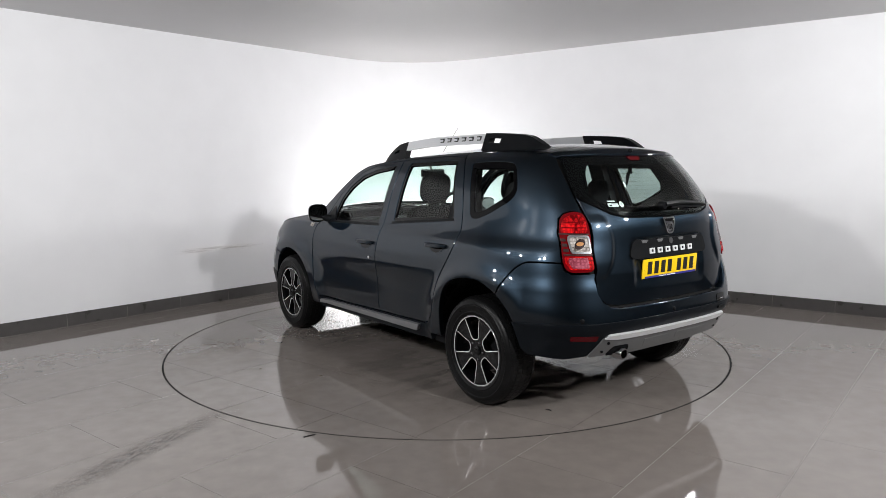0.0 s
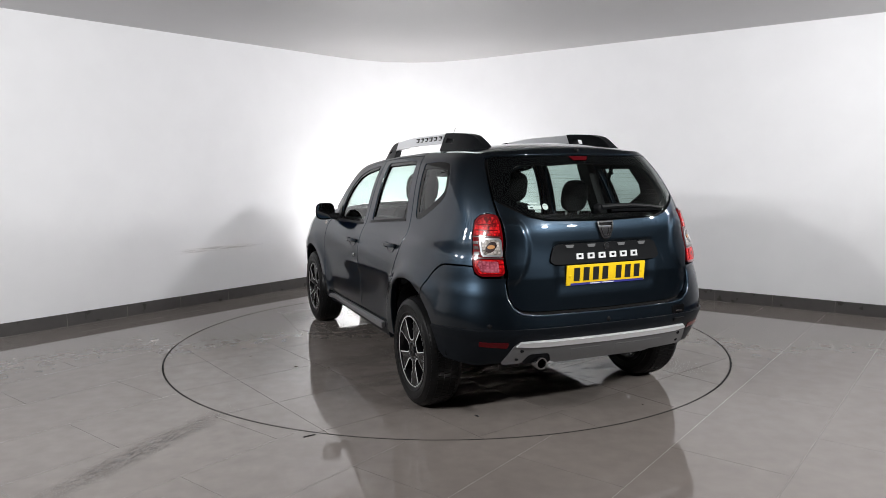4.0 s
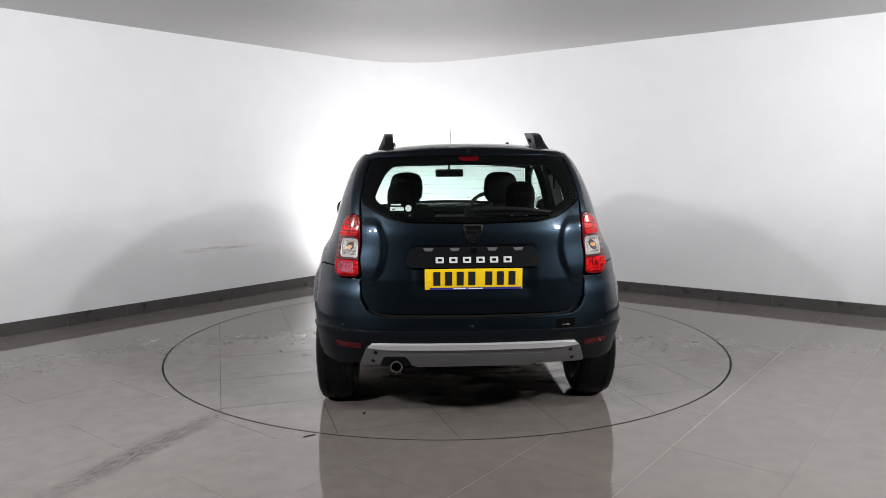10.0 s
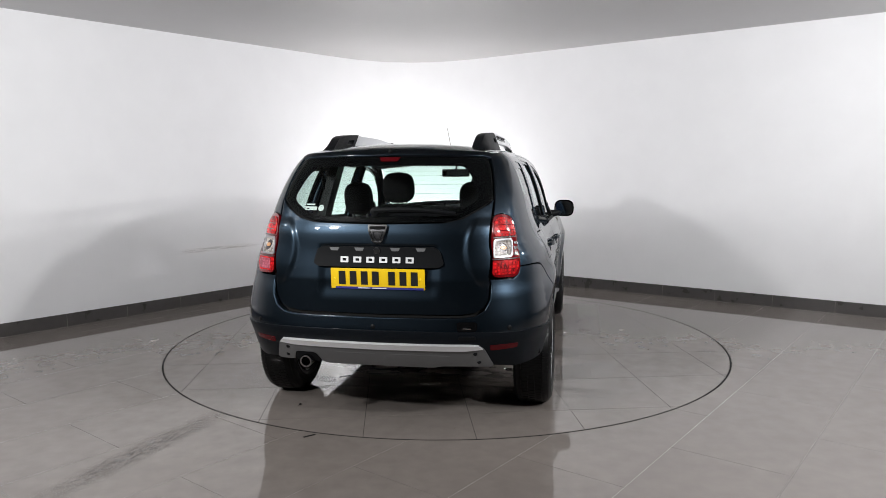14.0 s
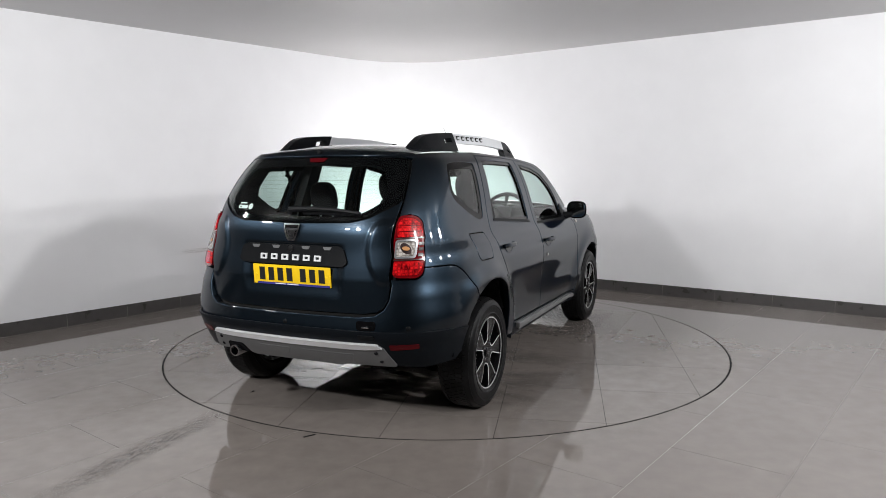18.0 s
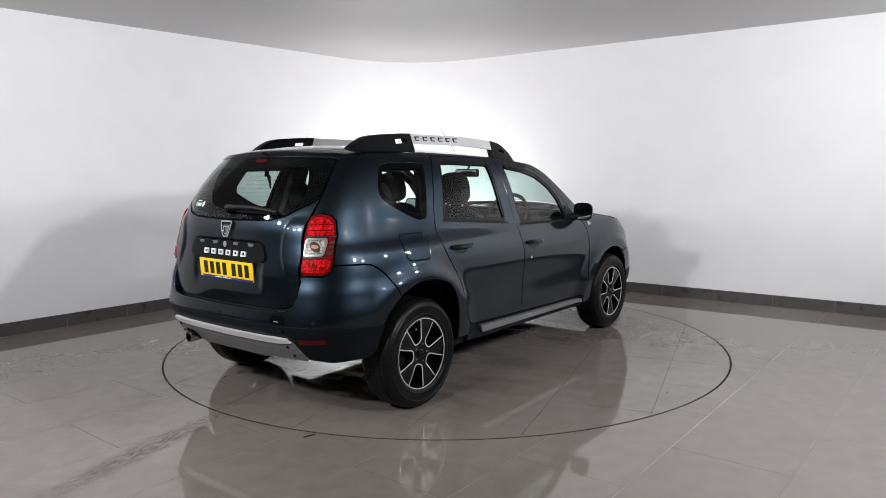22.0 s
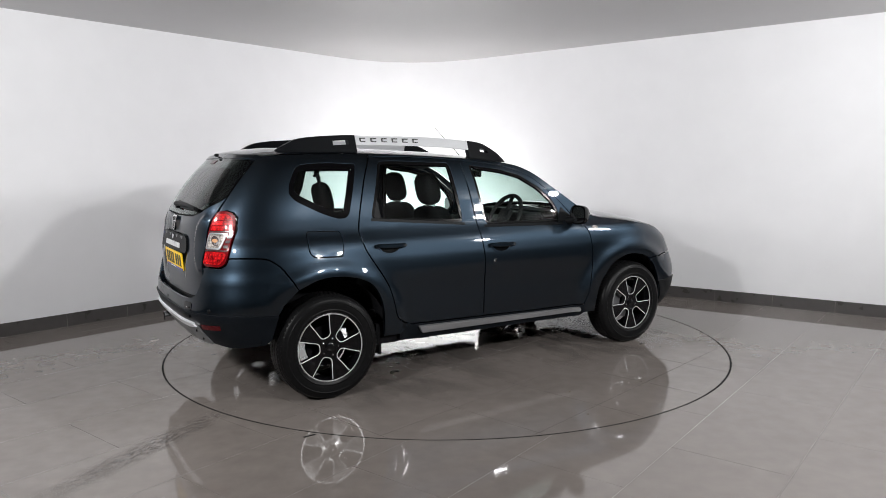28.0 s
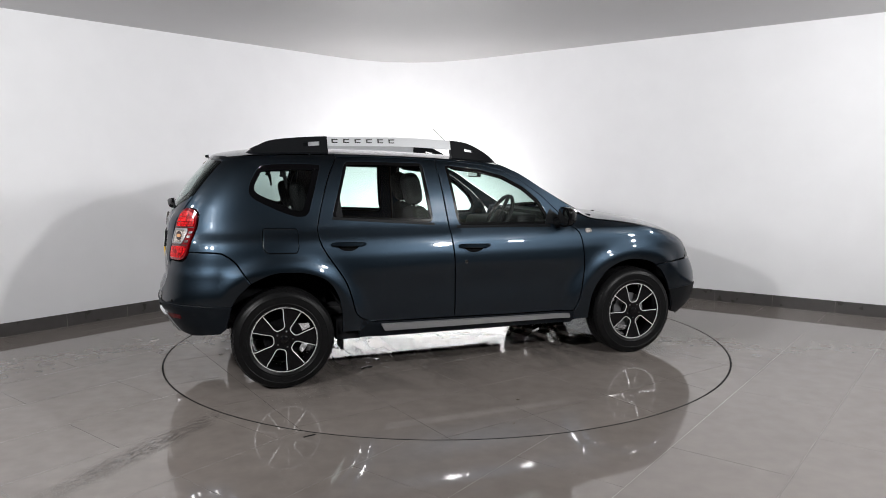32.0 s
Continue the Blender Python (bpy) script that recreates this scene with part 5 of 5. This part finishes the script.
def build_wheel(car, cx, sg, turn):
    wheel = new("wheel")
    wheel.parent = car
    tagged(wheel, "black alloy wheel with bright cut edges and tyre")
    face = .910 if cx < 0 else .903
    m = Matrix.Translation((cx, sg * (face - .11), Z_HUB)) @ Matrix.Diagonal((1, sg, 1, 1))
    R = .335

    def put(name, bm, mat, label="", ang=35):
        bmesh.ops.transform(bm, matrix=m, verts=bm.verts[:])
        bmesh.ops.recalc_face_normals(bm, faces=bm.faces[:])
        return part(name, smooth(bm, ang), mat, wheel, label)
    prof = [(.205, .075), (.214, .095), (.224, .102), (.236, .1045), (.239, .1075), (.243, .1075), (.246, .1055), (.272, .110), (.283, .1095), (.286, .1115), (.290, .1110), (.293, .1080), (.302, .1055), (.318, .096), (.3285, .083), (.332, .072)]
    prof2 = [(r, -y) for r, y in reversed(prof)]
    tyre = put("tyre", revolve(bmesh.new(), prof + [(.334, .05), (.335, .02), (.335, -.02), (.334, -.05)] + prof2, 96, closed=True), M_RUBBER)
    # tread blocks: three ribs and shoulder lugs
    bm = bmesh.new()
    for i in range(72):
        a = 2 * math.pi * i / 72
        for y0, y1, da in ((-.095, -.062, .5), (-.056, -.024, 0), (-.016, .016, .5), (.024, .056, 0), (.062, .095, .5)):
            edge = abs(y0 + y1) / 2 > .07
            b0, w = a + da * 2 * math.pi / 72, .72 * 2 * math.pi / 72 / 2
            ring = []
            for yy in (y0, y1):
                rr = .3375 if not edge else (.337 if abs(yy) < .08 else .322)
                ring.append([(rr * math.cos(b0 + s * w + .05 * yy), yy, rr * math.sin(b0 + s * w + .05 * yy)) for s in (-1, 1)])
            vs = [bm.verts.new(p) for p in (ring[0][0], ring[0][1], ring[1][1], ring[1][0])]
            us = [bm.verts.new((p.co.x * .968, p.co.y, p.co.z * .968)) for p in vs]
            bm.faces.new(vs)
            for k in range(4):
                bm.faces.new((vs[k], vs[(k + 1) % 4], us[(k + 1) % 4], us[k]))
    bmesh.ops.transform(bm, matrix=m, verts=bm.verts[:])
    bmesh.ops.recalc_face_normals(bm, faces=bm.faces[:])
    part("tread", bm, M_RUBBER, wheel)
    rim = put("rim", revolve(bmesh.new(), [(.218, .094), (.222, .098), (.218, .101), (.210, .098), (.204, .085), (.196, .03), (.196, -.09), (.215, -.095)], 80), M_WHEEL)
    put("rim_edge", revolve(bmesh.new(), [(.2165, .1005), (.2205, .0995), (.2215, .0965), (.2125, .0955), (.2125, .0995)], 96, closed=True), M_CUT)
    # face plate with five windows
    outer = [(.2135 * math.cos(2 * math.pi * i / 90), .2135 * math.sin(2 * math.pi * i / 90)) for i in range(90)]
    wins, lines = [], []
    for k in range(5):
        c = turn + 2 * math.pi * k / 5
        prof_w = [(.2085, -.325), (.2085, -.16), (.2085, 0), (.2085, .16), (.2085, .325), (.140, .33), (.092, .37), (.074, .28), (.070, 0), (.074, -.28), (.092, -.37), (.140, -.33)]
        lp = [(r * math.cos(c + a), r * math.sin(c + a)) for r, a in prof_w]
        wins.append(rounded(lp, .010, 3))
        lines.append(wins[-1])
    dish = lambda r: .080 + .012 * math.sin(min(1, r / .2) * math.pi / 2)
    verts, faces = fill([outer] + wins, .035)
    bm = bmesh.new()
    fr = [bm.verts.new((v.x, dish(v.length), v.y)) for v in verts]
    bk = [bm.verts.new((v.x, dish(v.length) - .03, v.y)) for v in verts]
    cnt = set()
    for f in faces:
        bm.faces.new([fr[i] for i in f])
        for k in range(3):
            cnt.add((f[k], f[(k + 1) % 3]))
    for i, j in cnt:
        if (j, i) not in cnt:
            bm.faces.new((fr[j], fr[i], bk[i], bk[j]))
    for v in [v for v in bm.verts if not v.link_faces]:
        bm.verts.remove(v)
    put("spokes", bm, M_WHEEL)
    for lp in lines:
        ins = shrink(lp, -.0055)
        bm = bmesh.new()
        n = len(lp)
        a = [bm.verts.new((x, dish(math.hypot(x, y)) + .0015, y)) for x, y in lp]
        b = [bm.verts.new((x, dish(math.hypot(x, y)) + .0025, y)) for x, y in ins]
        for k in range(n):
            bm.faces.new((a[k], a[(k + 1) % n], b[(k + 1) % n], b[k]))
        put("cut_edge", bm, M_CUT)
    put("centre_cap", revolve(bmesh.new(), [(0, .094), (.022, .093), (.027, .090), (.029, .080)], 32), M_WHEEL)
    for k in range(5):
        a = turn + math.pi / 5 + 2 * math.pi * k / 5
        bm = revolve(bmesh.new(), [(0, .096), (.006, .093), (.0085, .088), (.009, .078)], 12)
        bmesh.ops.transform(bm, matrix=Matrix.Translation((.055 * math.cos(a), 0, .055 * math.sin(a))), verts=bm.verts[:])
        put("wheel_bolt", bm, M_DARKCHROME)
    put("brake_disc", revolve(bmesh.new(), [(.05, .02), (.13, .02), (.132, .016), (.132, -.004), (.05, -.004)], 48), M_STEP if cx > 0 else M_DARK)
    put("hub", revolve(bmesh.new(), [(0, .055), (.045, .055), (.06, .02), (.06, -.10), (0, -.10)], 24), M_DARK)


def pillow(bm, half, power, m, n=28, rings=14):
    """A padded block: a rounded box with soft corners."""
    def soft(v):
        return math.copysign(abs(v) ** (2 / power), v)
    grid = []
    for i in range(rings + 1):
        v = -math.pi / 2 + math.pi * i / rings
        grid.append([bm.verts.new(m @ Vector((half[0] * soft(math.cos(v)) * soft(math.cos(2 * math.pi * k / n)), half[1] * soft(math.cos(v)) * soft(math.sin(2 * math.pi * k / n)), half[2] * soft(math.sin(v))))) for k in range(n)])
    for a, b in zip(grid, grid[1:]):
        for k in range(n):
            bm.faces.new((a[k], a[(k + 1) % n], b[(k + 1) % n], b[k]))
    bmesh.ops.remove_doubles(bm, verts=bm.verts[:], dist=1e-5)
    bmesh.ops.recalc_face_normals(bm, faces=bm.faces[:])
    return bm


def build_seat(car, x, y, w, name, top, lean):
    seat = new(name)
    seat.parent = car
    tagged(seat, "dark cloth seat with padded headrest")

    def cushion(nm, dims, bevel, m=None):
        x0, x1, y0, y1, z0, z1 = dims
        place = (m or Matrix.Identity(4)) @ Matrix.Translation(((x0 + x1) / 2, (y0 + y1) / 2, (z0 + z1) / 2))
        return part(nm, smooth(pillow(bmesh.new(), ((x1 - x0) / 2, (y1 - y0) / 2, (z1 - z0) / 2), 4.5, place, 40), 60), M_CLOTH, seat)
    cushion("cushion", (x - .28, x + .25, y - w, y + w, .50, .66), .05)
    tilt = Matrix.Translation((x - .26, y, .60)) @ Matrix.Rotation(radians(-lean), 4, "Y")
    cushion("backrest", (-.07, .06, -w, w, 0, top - .02), .05, tilt)
    return seat, tilt


def build_cabin(car):
    for x, y in ((.21, .365), (.10, -.365)):
        seat, tilt = build_seat(car, x, y, .235, "front_seat", .60, 12)
        bm = pillow(bmesh.new(), (.062, .128, .122), 3.0, tilt @ Matrix.Translation((.005, 0, .712)))
        part("headrest", smooth(bm, 60), M_CLOTH, seat)
        for dy in (-.06, .06):
            bm = tube(bmesh.new(), [tilt @ Vector((0, dy, .52)), tilt @ Vector((0, dy, .66))], .007, 8)
            part("headrest_post", smooth(bm), M_SATIN, seat)
    bench, tilt = build_seat(car, -.74, 0, .60, "rear_bench", .56, 14)
    for y in (.39, -.39):
        bm = pillow(bmesh.new(), (.055, .095, .110), 3.0, tilt @ Matrix.Translation((.005, y, .672)))
        part("headrest", smooth(bm, 60), M_CLOTH, bench)
        for dy in (-.05, .05):
            bm = tube(bmesh.new(), [tilt @ Vector((0, y + dy, .50)), tilt @ Vector((0, y + dy, .62))], .007, 8)
            part("headrest_post", smooth(bm), M_SATIN, bench)
    # dashboard with a binnacle hood and the wheel in front of it
    bm = box(bmesh.new(), .52, .95, -.70, .70, .74, 1.02, bevel=.07, seg=4)
    box(bm, .50, .66, -.56, -.18, .98, 1.09, bevel=.035, seg=4)
    box(bm, .10, .52, -.13, .13, .45, .80, bevel=.04, seg=3)
    part("dashboard", smooth(bm, 50), M_TRIM, car, "black dashboard and centre console")
    sw = Matrix.Translation((.42, -.365, 1.06)) @ Matrix.Rotation(radians(-62), 4, "Y")
    bm = bmesh.new()
    ring = [sw @ Vector((.185 * math.cos(2 * math.pi * i / 40), .185 * math.sin(2 * math.pi * i / 40), 0)) for i in range(41)]
    tube(bm, ring, .016, 10, False)
    for a in (0, 140, 220):
        tube(bm, [sw @ Vector((.05 * math.cos(radians(a)), .05 * math.sin(radians(a)), 0)), sw @ Vector((.18 * math.cos(radians(a)), .18 * math.sin(radians(a)), 0))], .016, 8)
    box(bm, -.06, .06, -.065, .065, -.02, .025, bevel=.02, seg=3, m=sw)
    part("steering_wheel", smooth(bm, 50), M_TRIM, car, "black steering wheel")
    # inside mirror
    mir = part("inside_mirror", smooth(box(bmesh.new(), .335, .365, -.125, .115, 1.375, 1.44, bevel=.014, seg=3), 50), M_PLASTIC, car, "black inside mirror under the roof")
    part("mirror_glass", smooth(box(bmesh.new(), .331, .3345, -.113, .103, 1.383, 1.432, bevel=.001, seg=1)), M_MIRROR, mir)
    part("mirror_stalk", smooth(tube(bmesh.new(), [(.36, -.005, 1.43), (.40, -.005, 1.485)], .009, 8)), M_PLASTIC, mir)
    # rear belts: strap from the roof edge with its tongue hanging beside the window
    for sg in (1, -1):
        belt = part("seat_belt", smooth(box(bmesh.new(), -1.300, -1.262, min(sg * .598, sg * .604), max(sg * .598, sg * .604), 1.40, 1.47, .002)), M_CLOTH, car, "black rear seat belt with hanging tongue")
        part("belt_tongue", smooth(tube(bmesh.new(), [(-1.30, sg * .600, 1.405), (-1.285, sg * .598, 1.418), (-1.268, sg * .597, 1.40), (-1.262, sg * .596, 1.36), (-1.258, sg * .595, 1.315)], [.010, .014, .015, .010, .006], 8)), M_PLASTIC, belt)
    # floor, parcel shelf, load bay
    boxed("cabin_floor", (-1.85, .95, -.70, .70, .44, .50), M_TRIM, car, .01)
    boxed("load_bay_cover", (-1.86, -1.28, -.58, .58, 1.00, 1.03), M_TRIM, car, .012)
    # body-coloured aerial base and whip
    mast = part("aerial_base", smooth(box(bmesh.new(), .20, .27, -.02, .02, 1.515, 1.552, .008)), M_PLASTIC, car)
    part("aerial", smooth(tube(bmesh.new(), [(.235, 0, 1.545), (-.01, 0, 1.772)], [.0032, .0016], 6)), M_PLASTIC, mast, "thin black whip aerial")
    for y in (.28, -.28):
        part("washer_jet", smooth(box(bmesh.new(), 1.30, 1.325, y - .012, y + .012, 1.07, 1.088, .005)), M_PLASTIC, car)


def build_car():
    car = empty("car", "dark blue-grey metallic five-door off-roader parked on the turntable", "car")
    build_shell(car)
    build_tail(car)
    build_rails(car)
    for cx in (-W_HUB, W_HUB):
        for sg in (1, -1):
            build_wheel(car, cx, sg, radians({(-1, -1): 38, (1, -1): 90, (-1, 1): 6}.get((int(math.copysign(1, cx)), sg), 60)))
    build_cabin(car)
    return car


# heading of the car at two-second steps
HEADING = [126.794, 120.007, 113.204, 106.391, 99.571, 92.748, 85.927, 79.111, 72.306, 65.514, 58.741, 51.991, 45.267, 38.573, 31.915, 25.295, 18.719]
OFFSET = Vector((-0.1086, -0.0448))


def motions(car, disc):
    rows, turns = [], []
    for i, a in enumerate(HEADING):
        r = radians(a)
        rows.append((2.0 * i, pose(OFFSET.x * math.cos(r) - OFFSET.y * math.sin(r), OFFSET.x * math.sin(r) + OFFSET.y * math.cos(r), 0, 0, 0, a)))
        turns.append((2.0 * i, pose(0, 0, 0, 0, 0, a)))
    walk(car, rows)
    walk(disc, turns)


car = build_car()
disc = build_disc()
build_floor()
build_joints()


# unseen flood lamp added behind the car to give the corner its glow
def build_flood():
    lamp = empty("unseen_flood_lamp", "unseen low flood lamp added to brighten the bare corner", "lamp", pose(-0.25, 2.72, 0, 0, 0, 5))
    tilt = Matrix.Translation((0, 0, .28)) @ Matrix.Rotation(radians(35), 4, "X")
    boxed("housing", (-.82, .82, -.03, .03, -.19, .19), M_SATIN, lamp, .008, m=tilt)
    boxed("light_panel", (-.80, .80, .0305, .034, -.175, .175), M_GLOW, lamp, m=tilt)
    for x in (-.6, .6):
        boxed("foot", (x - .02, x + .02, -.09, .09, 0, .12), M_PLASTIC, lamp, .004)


def decal(name, corners, z, mat, parent, label):
    """A worn film: a thin four-cornered patch."""
    bm = bmesh.new()
    bm.faces.new([bm.verts.new((x, y, z)) for x, y in corners])
    return part(name, bm, mat, parent, label)


def build_marks(disc):
    # tyre marks running over the floor to the disc
    for a, b, w in (((-1.90, -3.15), (-1.30, -1.66), .11),):
        a, b = Vector(a), Vector(b)
        d = (b - a).normalized()
        n = Vector((-d.y, d.x))
        bm = bmesh.new()
        bm.faces.new([bm.verts.new(p) for p in ((0, -w, 0), ((b - a).length, -w, 0), ((b - a).length, w, 0), (0, w, 0))])
        ob = part("tyre_mark", bm, M_MARK, floor, "faint dark tyre mark")
        ob.matrix_basis = Matrix(((d.x, n.x, 0, a.x), (d.y, n.y, 0, a.y), (0, 0, 1, .0012), (0, 0, 0, 1)))
    # rust-brown scuff on the left wall
    a = CORNER + DL * 3.58 + NL * .002
    bm = bmesh.new()
    bm.faces.new([bm.verts.new(p) for p in ((0, -.03, 0), (1.16, -.03, 0), (1.16, .03, 0), (0, .03, 0))])
    ob = part("scuff", bm, M_SCUFF, w1, "rust-brown scuff on the white wall")
    ob.matrix_basis = Matrix(((-DL.x, 0, NL.x, a.x), (-DL.y, 0, NL.y, a.y), (0, 1, 0, .588), (0, 0, 0, 1)))
    # crumbs and leaf scraps on the disc
    rng = random.Random(5)
    for k in range(26):
        r, a = 2.1 * math.sqrt(rng.random()), rng.random() * 2 * math.pi
        s = rng.uniform(.006, .022)
        bm = bmesh.new()
        n = 7
        ring = [bm.verts.new((s * rng.uniform(.5, 1) * math.cos(2 * math.pi * i / n), .6 * s * rng.uniform(.5, 1) * math.sin(2 * math.pi * i / n), rng.uniform(0, .3) * s)) for i in range(n)]
        bm.faces.new(ring)
        low = [bm.verts.new((v.co.x * .8, v.co.y * .8, 0)) for v in ring]
        for i in range(n):
            bm.faces.new((ring[i], low[i], low[(i + 1) % n], ring[(i + 1) % n]))
        ob = part("dirt_crumb", bm, M_CRUMB, disc)
        ob.matrix_basis = Matrix.Translation((r * math.cos(a), r * math.sin(a), .0002)) @ Matrix.Rotation(rng.random() * 6, 4, "Z")
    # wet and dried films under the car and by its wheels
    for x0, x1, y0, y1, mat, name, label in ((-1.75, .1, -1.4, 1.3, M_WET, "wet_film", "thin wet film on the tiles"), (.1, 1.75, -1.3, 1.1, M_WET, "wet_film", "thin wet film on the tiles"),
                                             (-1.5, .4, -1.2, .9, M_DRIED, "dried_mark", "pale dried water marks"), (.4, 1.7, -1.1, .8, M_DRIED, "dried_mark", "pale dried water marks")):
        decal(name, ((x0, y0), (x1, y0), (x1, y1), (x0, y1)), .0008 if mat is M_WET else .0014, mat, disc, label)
    # water dripped from the wheels
    rng = random.Random(11)
    for k in range(18):
        cx, cy = rng.choice(((-1.15, .62), (-1.15, -.62), (-1.5, .35), (1.1, -.6), (-.75, -.45), (-.6, .1)))
        cx, cy = cx + rng.gauss(0, .16), cy + rng.gauss(0, .14)
        s = rng.uniform(.006, .020) if k % 5 else rng.uniform(.03, .05)
        n = 22
        ph = [rng.uniform(0, 6.3) for _ in range(3)]
        rad = [s * (1 + .35 * math.sin(2 * 6.283 * i / n + ph[0]) + .22 * math.sin(3 * 6.283 * i / n + ph[1]) + .12 * math.sin(5 * 6.283 * i / n + ph[2])) for i in range(n)]
        bm = bmesh.new()
        rings = [[bm.verts.new((f * rad[i] * math.cos(6.283 * i / n), f * .6 * rad[i] * math.sin(6.283 * i / n), h)) for i in range(n)] for f, h in ((1, .0), (.93, .0006), (.7, .0011))]
        for a, b in zip(rings, rings[1:]):
            for i in range(n):
                bm.faces.new((a[i], a[(i + 1) % n], b[(i + 1) % n], b[i]))
        bm.faces.new(rings[-1])
        bmesh.ops.recalc_face_normals(bm, faces=bm.faces[:])
        ob = part("water_drop", smooth(bm, 60), M_WATER, disc)
        ob.matrix_basis = Matrix.Translation((cx, cy, .0003)) @ Matrix.Rotation(rng.random() * 6, 4, "Z")
    # short dark nick at the disc's edge
    bm = box(bmesh.new(), -.035, .035, -.006, .006, 0, .002)
    ob = part("floor_nick", bm, M_GAP, floor)
    ob.matrix_basis = Matrix.Translation((-.755, -2.185, .0)) @ Matrix.Rotation(radians(35), 4, "Z")


build_marks(disc)
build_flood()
motions(car, disc)
